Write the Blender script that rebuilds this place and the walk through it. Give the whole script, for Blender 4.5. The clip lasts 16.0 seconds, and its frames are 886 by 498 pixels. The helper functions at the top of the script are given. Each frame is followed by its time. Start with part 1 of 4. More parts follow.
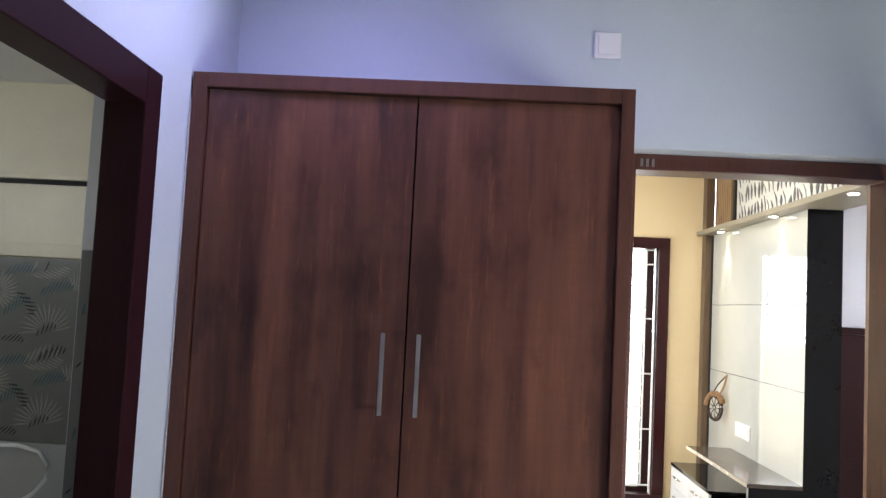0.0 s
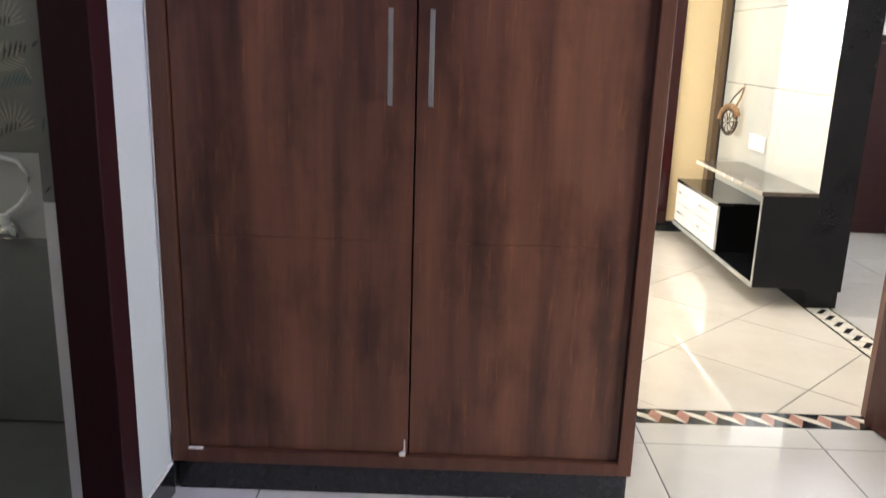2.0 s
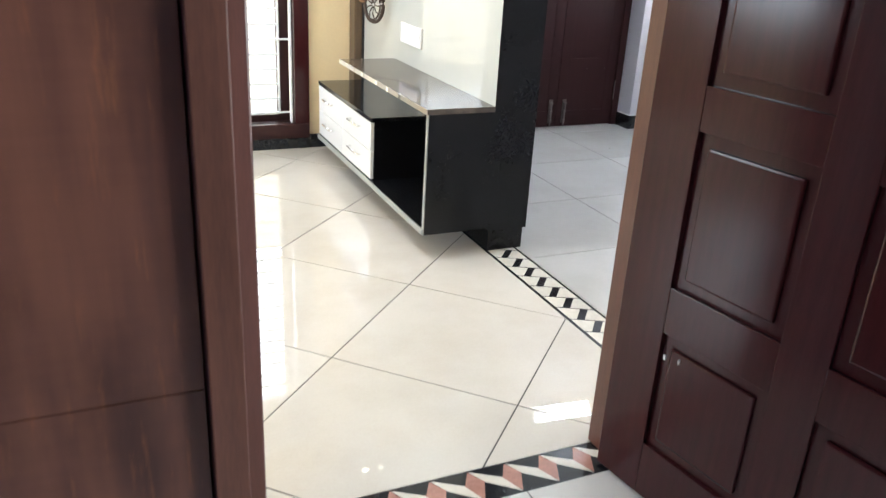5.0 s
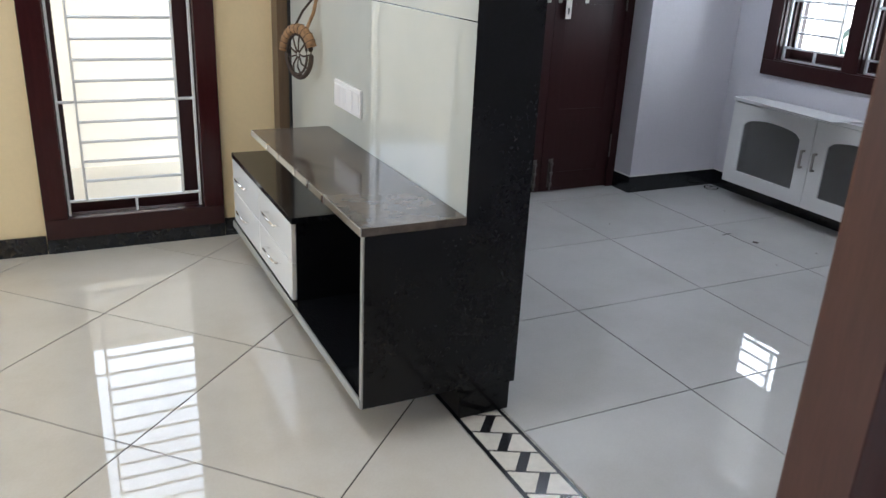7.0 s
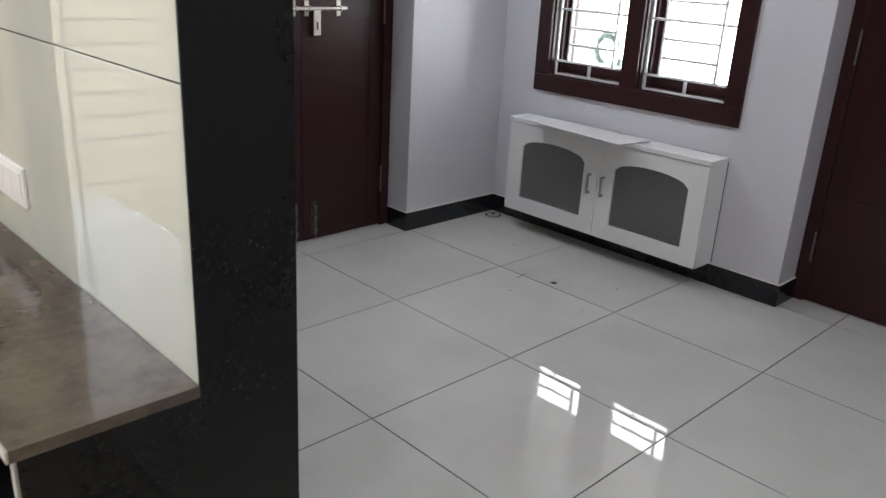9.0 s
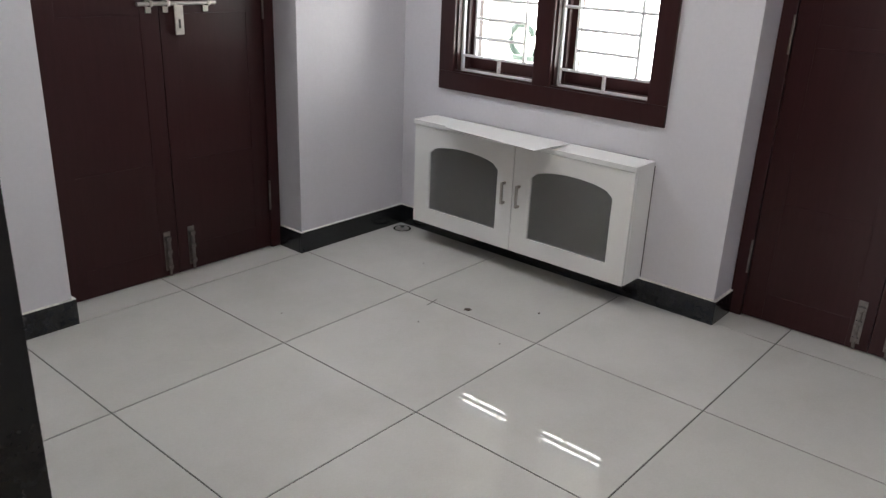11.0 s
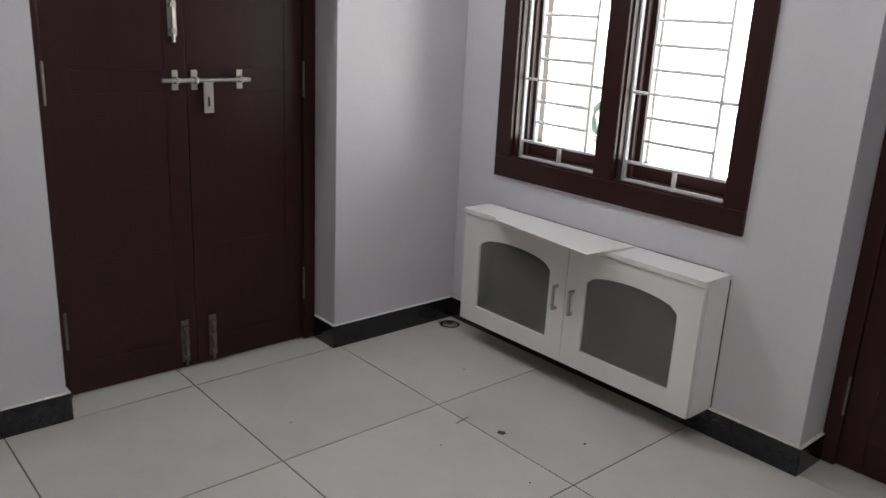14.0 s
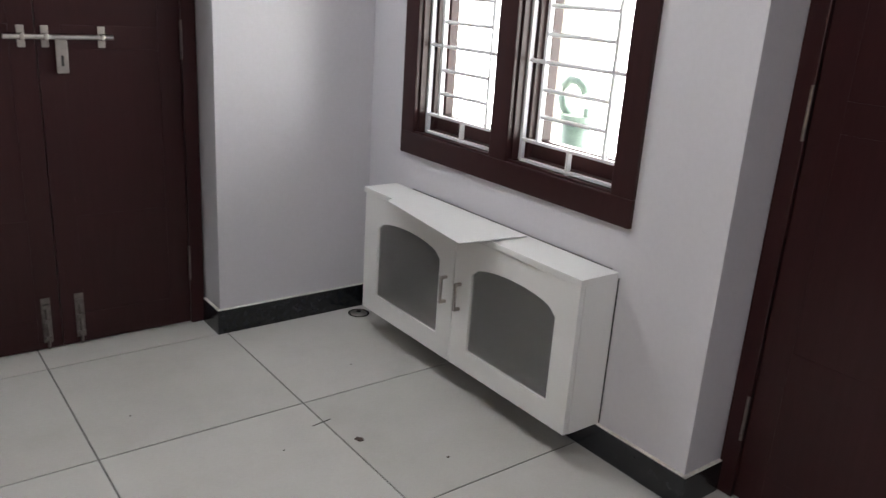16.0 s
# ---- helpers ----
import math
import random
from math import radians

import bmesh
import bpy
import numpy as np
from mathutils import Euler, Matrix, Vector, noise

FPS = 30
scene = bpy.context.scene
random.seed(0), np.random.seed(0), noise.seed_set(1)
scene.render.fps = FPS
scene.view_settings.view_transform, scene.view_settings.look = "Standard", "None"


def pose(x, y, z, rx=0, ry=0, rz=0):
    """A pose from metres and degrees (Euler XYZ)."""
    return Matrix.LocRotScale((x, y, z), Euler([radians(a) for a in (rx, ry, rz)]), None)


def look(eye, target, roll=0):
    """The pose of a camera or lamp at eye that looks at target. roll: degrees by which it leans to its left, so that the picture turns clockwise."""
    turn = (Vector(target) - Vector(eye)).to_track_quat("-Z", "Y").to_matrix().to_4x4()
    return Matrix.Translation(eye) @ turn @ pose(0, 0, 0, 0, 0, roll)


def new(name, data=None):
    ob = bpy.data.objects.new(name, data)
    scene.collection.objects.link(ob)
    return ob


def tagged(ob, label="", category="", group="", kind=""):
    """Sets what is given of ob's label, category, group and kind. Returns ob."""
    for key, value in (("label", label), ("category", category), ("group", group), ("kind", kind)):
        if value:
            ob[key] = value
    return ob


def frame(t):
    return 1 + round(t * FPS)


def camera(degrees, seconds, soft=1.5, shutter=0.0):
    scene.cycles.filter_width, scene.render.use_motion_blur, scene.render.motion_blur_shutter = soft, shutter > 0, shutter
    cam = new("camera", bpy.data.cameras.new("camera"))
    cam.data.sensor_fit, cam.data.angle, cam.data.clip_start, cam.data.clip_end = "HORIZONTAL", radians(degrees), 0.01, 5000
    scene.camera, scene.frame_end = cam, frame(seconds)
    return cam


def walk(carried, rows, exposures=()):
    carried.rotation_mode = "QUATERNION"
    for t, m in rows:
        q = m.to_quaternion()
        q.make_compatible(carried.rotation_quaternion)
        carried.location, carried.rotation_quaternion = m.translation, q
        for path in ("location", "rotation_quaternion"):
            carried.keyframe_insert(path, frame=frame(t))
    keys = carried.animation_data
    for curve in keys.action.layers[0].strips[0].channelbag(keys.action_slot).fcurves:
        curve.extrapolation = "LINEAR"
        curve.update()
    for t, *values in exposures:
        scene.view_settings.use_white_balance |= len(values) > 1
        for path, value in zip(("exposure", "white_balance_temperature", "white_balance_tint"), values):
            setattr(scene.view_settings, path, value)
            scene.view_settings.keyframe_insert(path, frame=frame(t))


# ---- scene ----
cam = camera(58.3, 16.0, soft=1.4, shutter=0.3)
PATH = [
    (0, (0.049, 0.06, 1.58), (-0.017, 2.055, 1.718), 2.9),
    (0.5, (0.021, 0.105, 1.546), (-0.037, 2.103, 1.622), 2.6),
    (1, (-0.026, 0.148, 1.498), (-0.071, 2.144, 1.392), 1.9),
    (1.5, (-0.054, 0.189, 1.449), (-0.079, 2.171, 1.176), 1.8),
    (2, (-0.031, 0.343, 1.394), (-0.047, 2.279, 0.892), 1.8),
    (2.5, (0.021, 0.537, 1.354), (-0.034, 2.419, 0.679), 1.7),
    (3, (-0.023, 0.765, 1.314), (-0.069, 2.62, 0.567), 2.0),
    (3.5, (-0.018, 0.997, 1.301), (0.101, 2.849, 0.557), 2.2),
    (4, (0.09, 1.215, 1.313), (0.385, 3.042, 0.554), 3.3),
    (4.5, (0.285, 1.451, 1.332), (0.84, 3.22, 0.58), 2.3),
    (5, (0.419, 1.731, 1.368), (1.197, 3.408, 0.605), 3.3),
    (7.5, (1.147, 3.04, 1.342), (2.014, 4.701, 0.642), 3.3),
    (8, (1.285, 3.232, 1.318), (2.294, 4.816, 0.629), 5.1),
    (8.5, (1.314, 3.399, 1.367), (2.588, 4.783, 0.689), 3.9),
    (9, (1.421, 3.504, 1.383), (2.741, 4.84, 0.694), 3.2),
    (9.5, (1.572, 3.596, 1.389), (2.966, 4.848, 0.687), 2.3),
    (10, (1.67, 3.644, 1.369), (3.111, 4.845, 0.674), 2.1),
    (12.5, (2.096, 3.837, 1.387), (3.438, 5.132, 0.663), 3.7),
    (13, (2.138, 3.834, 1.395), (3.399, 5.262, 0.787), 3.6),
    (13.5, (2.212, 3.825, 1.414), (3.443, 5.289, 0.83), 2.9),
    (14, (2.332, 3.841, 1.412), (3.606, 5.274, 0.842), 2.9),
    (14.5, (2.426, 3.833, 1.376), (3.733, 5.241, 0.819), 3.3),
    (15, (2.575, 3.744, 1.354), (3.896, 5.141, 0.803), 3.7),
    (15.5, (2.768, 3.667, 1.337), (3.96, 5.162, 0.748), 3.3),
    (16, (3.01, 3.688, 1.367), (4.176, 5.189, 0.745), 3.8),
]
EXPOSURES = [(0.0, 0.80, 6050, 10), (1.0, 0.98, 6400, 10), (1.5, 1.1, 6400, 10), (2.0, 1.08, 6500, 10), (3.0, 1.10, 6600, 10), (4.0, 1.05, 6200, 10), (5.0, 0.90, 5800, 8),
             (7.3, -0.2, 5600, 9), (8.0, -0.28, 5750, 9), (8.5, -0.15, 5950, 10), (10.0, 0.3, 6300, 10), (12.3, 0.05, 6500, 10), (13.0, -0.05, 6500, 10), (13.5, -0.18, 6450, 10), (14.0, -0.1, 6450, 10),
             (14.5, 0.08, 6450, 10), (15.0, 0.18, 6450, 10), (16.0, 0.15, 6450, 10)]
walk(cam, [(t, look(eye, target, roll)) for t, eye, target, roll in PATH], EXPOSURES)

# ---- world and lights ----
world = bpy.data.worlds.new("sky")
scene.world = world
world.use_nodes = True
sky = world.node_tree.nodes.new("ShaderNodeTexSky")
sky.sky_type, sky.sun_disc, sky.sun_elevation, sky.sun_rotation = "NISHITA", False, radians(55), radians(60)
back = world.node_tree.nodes["Background"]
back.inputs["Strength"].default_value = 0.12
world.node_tree.links.new(sky.outputs["Color"], back.inputs["Color"])


def lamp(name, kind, m, energy, colour, **more):
    data = bpy.data.lights.new(name, kind)
    data.energy, data.color = energy, colour
    for key, value in more.items():
        lamp_setting(data, key, value)
    ob = new(name, data)
    ob.matrix_world = m
    return ob


def lamp_setting(data, key, value):
    if key == "size":
        data.size = value
    elif key == "size_y":
        data.shape, data.size_y = "RECTANGLE", value
    elif key == "angle":
        data.angle = value
    elif key == "spot_size":
        data.spot_size = value
    elif key == "spot_blend":
        data.spot_blend = value
    elif key == "radius":
        data.shadow_soft_size = value


lamp("sun", "SUN", look((0, 0, 9), (-2.0, 3.5, 0)), 1.0, (1, 0.96, 0.9), angle=radians(12))
# fill lamp added on the unseen west side of the hall
lamp("hall_west_fill", "AREA", look((-2.9, 4.9, 1.5), (0, 4.9, 1.0)), 60, (0.92, 0.96, 1.0), size=1.6, size_y=1.3)
# bathroom fill lamp, added to brighten the tiles and the reveal
lamp("bath_fill", "AREA", look((-2.25, 1.6, 1.95), (-1.2, 2.9, 2.05)), 1.5, (1.0, 0.97, 0.88), size=0.5, size_y=0.4)
lamp("bedroom_panel_glow", "AREA", look((-0.35, 2.15, 2.86), (-0.35, 2.15, 0)), 6.0, (0.50, 0.42, 1.0), size=0.4, size_y=0.4)
# unseen source, added to brighten the wardrobe from the right
lamp("bedroom_east_fill", "AREA", look((2.04, 1.65, 1.05), (0.65, 2.57, 0.9)), 24, (1.0, 0.96, 0.91), size=0.6, size_y=1.0)
# overhead fill added for the hall's general brightness
lamp("hall_ceiling_fill", "AREA", look((0.9, 4.9, 2.66), (0.9, 4.9, 0)), 12, (1.0, 0.97, 0.93), size=0.4, size_y=0.4)
lamp("dining_batten_glow", "AREA", look((3.8, 6.44, 2.40), (3.6, 4.6, 0.6)), 19, (0.97, 0.98, 1.0), size=0.5, size_y=0.12)
# second overhead fill, added to lift the dining walls and floor
lamp("dining_ceiling_fill", "AREA", look((3.4, 4.6, 2.66), (3.4, 4.6, 0)), 9, (0.97, 0.98, 1.0), size=0.4, size_y=0.4)




# ---- materials ----
def principled(name):
    mat = bpy.data.materials.new(name)
    mat.use_nodes = True
    return mat, mat.node_tree, mat.node_tree.nodes["Principled BSDF"]


def nd(tree, kind, **inputs):
    node = tree.nodes.new(kind)
    for key, value in inputs.items():
        node.inputs[key.replace("_", " ")].default_value = value
    return node


def coords(tree, scale):
    tc = tree.nodes.new("ShaderNodeNewGeometry")
    mp = tree.nodes.new("ShaderNodeMapping")
    mp.inputs["Scale"].default_value = scale
    tree.links.new(tc.outputs["Position"], mp.inputs["Vector"])
    return mp.outputs["Vector"]


def noise_of(tree, scale3, scale, detail=4, rough=0.6):
    n = nd(tree, "ShaderNodeTexNoise", Scale=scale, Detail=detail, Roughness=rough)
    tree.links.new(coords(tree, scale3), n.inputs["Vector"])
    return n.outputs["Fac"]


def ramp(tree, fac, stops):
    r = tree.nodes.new("ShaderNodeValToRGB")
    el = r.color_ramp.elements
    while len(el) < len(stops):
        el.new(0.5)
    for e, (p, c) in zip(el, stops):
        e.position, e.color = p, (*c, 1)
    tree.links.new(fac, r.inputs["Fac"])
    return r.outputs["Color"]


def mixed(tree, a, b, fac, blend="MIX"):
    m = tree.nodes.new("ShaderNodeMix")
    m.data_type, m.blend_type = "RGBA", blend
    for socket, v in ((m.inputs[0], fac), (m.inputs[6], a), (m.inputs[7], b)):
        if isinstance(v, bpy.types.NodeSocket):
            tree.links.new(v, socket)
        else:
            socket.default_value = v if isinstance(v, float) else (*v, 1)
    return m.outputs[2]


def bumped(tree, bsdf, fac, strength, distance):
    b = nd(tree, "ShaderNodeBump", Strength=strength, Distance=distance)
    tree.links.new(fac, b.inputs["Height"])
    tree.links.new(b.outputs["Normal"], bsdf.inputs["Normal"])


def surface(name, colour, rough, vary=0.12, scale=6.0, stretch=(1, 1, 1), metal=0.0, bump=0.1, grain=90.0, coat=0.0, spec=0.5):
    """A plain surface with broad and fine variation."""
    mat, tree, bsdf = principled(name)
    broad = noise_of(tree, stretch, scale)
    fine = noise_of(tree, stretch, grain, 3)
    lo, hi = [c * (1 - vary) for c in colour], [min(1, c * (1 + vary)) for c in colour]
    col = ramp(tree, broad, [(0.3, lo), (0.7, hi)])
    col = mixed(tree, col, ramp(tree, fine, [(0.35, lo), (0.65, hi)]), 0.35)
    tree.links.new(col, bsdf.inputs["Base Color"])
    bsdf.inputs["Roughness"].default_value, bsdf.inputs["Metallic"].default_value = rough, metal
    bsdf.inputs["Coat Weight"].default_value = coat
    bsdf.inputs["Specular IOR Level"].default_value = spec
    if bump:
        bumped(tree, bsdf, fine, bump, 0.002)
    return mat


WALL_BED = surface("painted_bluish_plaster", (0.52, 0.57, 0.60), 0.6, 0.04, 2.0, bump=0.15, grain=60)
WALL_HALL = surface("painted_cream_plaster", (0.84, 0.68, 0.42), 0.6, 0.04, 2.0, bump=0.15, grain=60)
WALL_DINING = surface("painted_lilac_plaster", (0.635, 0.62, 0.66), 0.6, 0.04, 2.0, bump=0.15, grain=60)
CEILING = surface("white_ceiling_paint", (0.80, 0.80, 0.78), 0.8, 0.03)
CONCRETE = surface("bare_grey_concrete", (0.16, 0.155, 0.15), 0.9, 0.12, 3)
OUTER = surface("cream_outer_wall", (0.80, 0.76, 0.66), 0.8, 0.06, 1.5)
GROUT = surface("tile_joint_grout", (0.075, 0.07, 0.066), 0.8, 0.1)
SKIRT = surface("black_granite_skirting", (0.012, 0.013, 0.016), 0.16, 0.5, 30, bump=0.0)
BLACK = surface("black_high_gloss_laminate", (0.007, 0.007, 0.008), 0.09, 0.3, 3, bump=0.0)
BLACK.node_tree.nodes["Principled BSDF"].inputs["Specular IOR Level"].default_value = 0.22
BLACK_TOP = surface("black_granite_top", (0.014, 0.014, 0.015), 0.12, 0.5, 20, bump=0.0)
MAROON = surface("maroon_varnished_wood", (0.038, 0.0085, 0.0095), 0.17, 0.18, 4, (14, 14, 1), bump=0.04, grain=30, spec=0.28)
MAROON_DARK = surface("dark_maroon_door_paint", (0.033, 0.0105, 0.0115), 0.3, 0.15, 4, (14, 14, 1), bump=0.05, grain=30, spec=0.25)
FRAME = surface("dark_brown_painted_wood", (0.036, 0.013, 0.0135), 0.33, 0.15, 4, (12, 12, 1.2), bump=0.06, grain=30, spec=0.3)
FRAME_DOOR = surface("brown_varnished_frame_wood", (0.088, 0.031, 0.021), 0.33, 0.22, 4, (12, 12, 1.2), bump=0.06, grain=30)
BATH_FRAME = surface("dark_maroon_frame_wood", (0.021, 0.006, 0.008), 0.4, 0.2, 4, (12, 12, 1.2), bump=0.06, grain=30, spec=0.15)
WOOD_STRIP = surface("tan_wood_strip", (0.30, 0.19, 0.10), 0.4, 0.2, 5, (12, 12, 1))
POST = surface("dark_brown_post_wood", (0.13, 0.085, 0.05), 0.4, 0.2, 5, (12, 12, 1))
SHELF = surface("taupe_shelf_laminate", (0.30, 0.27, 0.20), 0.4, 0.1, 5)
WHITE = surface("white_gloss_laminate", (0.80, 0.80, 0.79), 0.22, 0.02, 3, bump=0.0)
WHITE_EDGE = surface("pale_grey_edge_band", (0.34, 0.34, 0.32), 0.3, 0.05, bump=0.0)
GRILLE = surface("white_enamelled_steel", (0.80, 0.81, 0.83), 0.35, 0.04, bump=0.0)
STEEL = surface("brushed_steel", (0.62, 0.60, 0.57), 0.28, 0.08, 20, metal=1.0, bump=0.03)
TARNISH = surface("tarnished_steel", (0.21, 0.19, 0.18), 0.42, 0.3, 40, metal=1.0, bump=0.05)
DULL_STEEL = surface("dull_steel", (0.42, 0.39, 0.36), 0.38, 0.15, 20, metal=1.0, bump=0.03)
CHROME = surface("chrome", (0.8, 0.8, 0.8), 0.08, 0.02, metal=1.0, bump=0.0)
PLASTIC = surface("white_switch_plastic", (0.80, 0.79, 0.80), 0.35, 0.02, bump=0.0)
# near-black; fills gaps and slots to stand for the shade inside them
DARK = surface("dark_infill", (0.012, 0.012, 0.012), 0.7, 0.2, bump=0.0)
CHIP = surface("white_chipped_paint", (0.7, 0.68, 0.64), 0.8, 0.2, 60)
PINK = surface("dusty_pink_border_stone", (0.42, 0.22, 0.17), 0.12, 0.2, 30, bump=0.0)
CREAM_STONE = surface("cream_border_stone", (0.70, 0.66, 0.57), 0.12, 0.1, 30, bump=0.0)
INK = surface("black_border_stone", (0.018, 0.018, 0.02), 0.1, 0.3, 30, bump=0.0)
BATH_DARK = surface("slate_grey_bath_tile", (0.16, 0.17, 0.18), 0.3, 0.1, 8, bump=0.0)
BATH_MID = surface("pale_grey_bath_tile", (0.42, 0.43, 0.44), 0.3, 0.06, 8, bump=0.0)
REVEAL = surface("white_glazed_edge_tile", (0.66, 0.66, 0.68), 0.25, 0.06, 8, bump=0.0)
BATH_CREAM = surface("cream_bath_tile", (0.80, 0.75, 0.60), 0.3, 0.05, 5, bump=0.0)
ROPE = surface("straw_rope", (0.30, 0.17, 0.08), 0.8, 0.35, 60, bump=0.4)
TWIG = surface("dark_twig", (0.05, 0.03, 0.02), 0.7, 0.3, 60, bump=0.3)
HOSE_GREEN = surface("green_garden_fitting", (0.13, 0.185, 0.155), 0.5, 0.2, 20)
LEAF_TEAL = surface("teal_leaf_print", (0.055, 0.11, 0.13), 0.35, 0.3, 30, bump=0.0)
LEAF_DARK = surface("charcoal_leaf_print", (0.014, 0.015, 0.017), 0.35, 0.3, 30, bump=0.0)
LEAF_PALE = surface("pale_leaf_print", (0.26, 0.26, 0.235), 0.35, 0.2, 30, bump=0.0)
LEAF_BASE = surface("grey_printed_tile", (0.15, 0.155, 0.15), 0.3, 0.1, 6, bump=0.0)
WAVE_WHITE = surface("white_wave_panel", (0.7, 0.7, 0.66), 0.35, 0.1, 10)
WAVE_DARK = surface("charcoal_wave_panel", (0.10, 0.11, 0.11), 0.4, 0.3, 10)


def tile_material(name, colour, vein, rough=0.004):
    """Polished vitrified tile: faint clouds, each tile a little apart from the next."""
    mat, tree, bsdf = principled(name)
    cloud = noise_of(tree, (1, 1, 1), 2.2, 6, 0.65)
    speck = noise_of(tree, (1, 1, 1), 120, 2)
    col = ramp(tree, cloud, [(0.3, vein), (0.55, colour), (0.8, [min(1, c * 1.06) for c in colour])])
    col = mixed(tree, col, ramp(tree, speck, [(0.4, vein), (0.6, colour)]), 0.2)
    info = tree.nodes.new("ShaderNodeObjectInfo")
    col = mixed(tree, col, ramp(tree, info.outputs["Random"], [(0, (0.93, 0.93, 0.92)), (1, (1, 1, 1))]), 1.0, "MULTIPLY")
    tree.links.new(col, bsdf.inputs["Base Color"])
    smear = noise_of(tree, (1, 1, 1), 5, 4)
    r = nd(tree, "ShaderNodeMapRange")
    r.inputs["To Min"].default_value, r.inputs["To Max"].default_value = rough, rough + 0.014
    tree.links.new(smear, r.inputs["Value"])
    tree.links.new(r.outputs["Result"], bsdf.inputs["Roughness"])
    bumped(tree, bsdf, noise_of(tree, (1, 1, 1), 3.0, 2), 0.02, 0.004)
    return mat


TILE_DINING = tile_material("polished_grey_vitrified_tile", (0.56, 0.55, 0.525), (0.50, 0.485, 0.455))
TILE_HALL = tile_material("polished_ivory_vitrified_tile", (0.70, 0.66, 0.59), (0.62, 0.57, 0.49))
TILE_BED = tile_material("polished_white_vitrified_tile", (0.62, 0.61, 0.58), (0.56, 0.55, 0.52))


def laminate():
    """Rustic brown wood laminate: long vertical grain, dark blots, rubbed orange flecks."""
    mat, tree, bsdf = principled("rustic_brown_wood_laminate")
    bands = noise_of(tree, (7, 1, 0.5), 1.3, 5, 0.6)
    col = ramp(tree, bands, [(0.3, (0.050, 0.023, 0.0175)), (0.5, (0.108, 0.046, 0.030)), (0.72, (0.172, 0.073, 0.043))])
    blots = noise_of(tree, (5.5, 1, 2.6), 1.1, 4, 0.55)
    col = mixed(tree, col, ramp(tree, blots, [(0.3, (0.50, 0.50, 0.54)), (0.5, (1, 1, 1))]), 1.0, "MULTIPLY")
    flecks = noise_of(tree, (26, 1, 2.2), 1.6, 6, 0.75)
    mask = ramp(tree, flecks, [(0.57, (0, 0, 0)), (0.75, (0.6, 0.6, 0.6))])
    col = mixed(tree, col, (0.27, 0.105, 0.040), mask)
    combs = noise_of(tree, (9, 1, 90), 1.0, 2, 0.5)
    col = mixed(tree, col, ramp(tree, combs, [(0.35, (0.86, 0.86, 0.86)), (0.6, (1, 1, 1))]), 0.35, "MULTIPLY")
    tree.links.new(col, bsdf.inputs["Base Color"])
    bsdf.inputs["Roughness"].default_value = 0.34
    bsdf.inputs["Specular IOR Level"].default_value = 0.32
    bumped(tree, bsdf, noise_of(tree, (120, 1, 6), 1.0, 3), 0.08, 0.001)
    return mat


LAMINATE = laminate()
LAM_FRAME = surface("brown_laminate_frame", (0.085, 0.036, 0.023), 0.38, 0.3, 3, (9, 9, 0.8), bump=0.05, grain=40, spec=0.3)


def stone_top():
    mat, tree, bsdf = principled("brown_veined_stone_laminate")
    c = noise_of(tree, (1, 1, 1), 3.2, 8, 0.7)
    col = ramp(tree, c, [(0.36, (0.022, 0.016, 0.013)), (0.47, (0.075, 0.057, 0.046)), (0.58, (0.125, 0.10, 0.08)), (0.72, (0.062, 0.048, 0.038))])
    tree.links.new(col, bsdf.inputs["Base Color"])
    bsdf.inputs["Roughness"].default_value = 0.11
    bumped(tree, bsdf, noise_of(tree, (1, 1, 1), 9.0, 2), 0.05, 0.006)
    return mat


STONE_TOP = stone_top()


def gloss_panel():
    mat, tree, bsdf = principled("glossy_ivory_wall_panel")
    c = noise_of(tree, (1, 1, 1), 1.5, 5)
    tree.links.new(ramp(tree, c, [(0.3, (0.50, 0.52, 0.48)), (0.7, (0.57, 0.58, 0.54))]), bsdf.inputs["Base Color"])
    bsdf.inputs["Roughness"].default_value = 0.012
    bsdf.inputs["Specular IOR Level"].default_value = 0.5
    bumped(tree, bsdf, noise_of(tree, (1, 1, 2.0), 5.0, 2), 0.03, 0.01)
    return mat


GLOSS = gloss_panel()


def glass(name, colour, rough):
    mat, tree, bsdf = principled(name)
    bsdf.inputs["Base Color"].default_value = (*colour, 1)
    bsdf.inputs["Transmission Weight"].default_value = 0.85
    bsdf.inputs["Roughness"].default_value = rough
    bsdf.inputs["IOR"].default_value = 1.45
    return mat


FROST = glass("grey_tinted_frosted_glass", (0.60, 0.60, 0.585), 0.24)


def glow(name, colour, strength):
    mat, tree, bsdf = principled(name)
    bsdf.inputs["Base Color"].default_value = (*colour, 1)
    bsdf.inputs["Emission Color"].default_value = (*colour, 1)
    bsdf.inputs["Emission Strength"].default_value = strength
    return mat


LED_WARM = glow("warm_led", (1.0, 0.85, 0.6), 14)
LED_WHITE = glow("white_led_diffuser", (1.0, 0.96, 0.9), 5)
LED_BLUE = glow("lilac_led_diffuser", (0.62, 0.62, 1.0), 4)
# garden wall has a faint glow of its own instead of sunlight
GLOW_CREAM = glow("glowing_cream_garden_wall", (0.85, 0.82, 0.73), 0.3)
# yard wall emits by itself, standing in for daylight through the dining window
GLOW_WHITE = glow("glowing_white_yard_wall", (0.95, 0.95, 0.91), 10.0)
HAZE = glow("bright_hazy_sky", (0.95, 0.97, 1.0), 6.0)


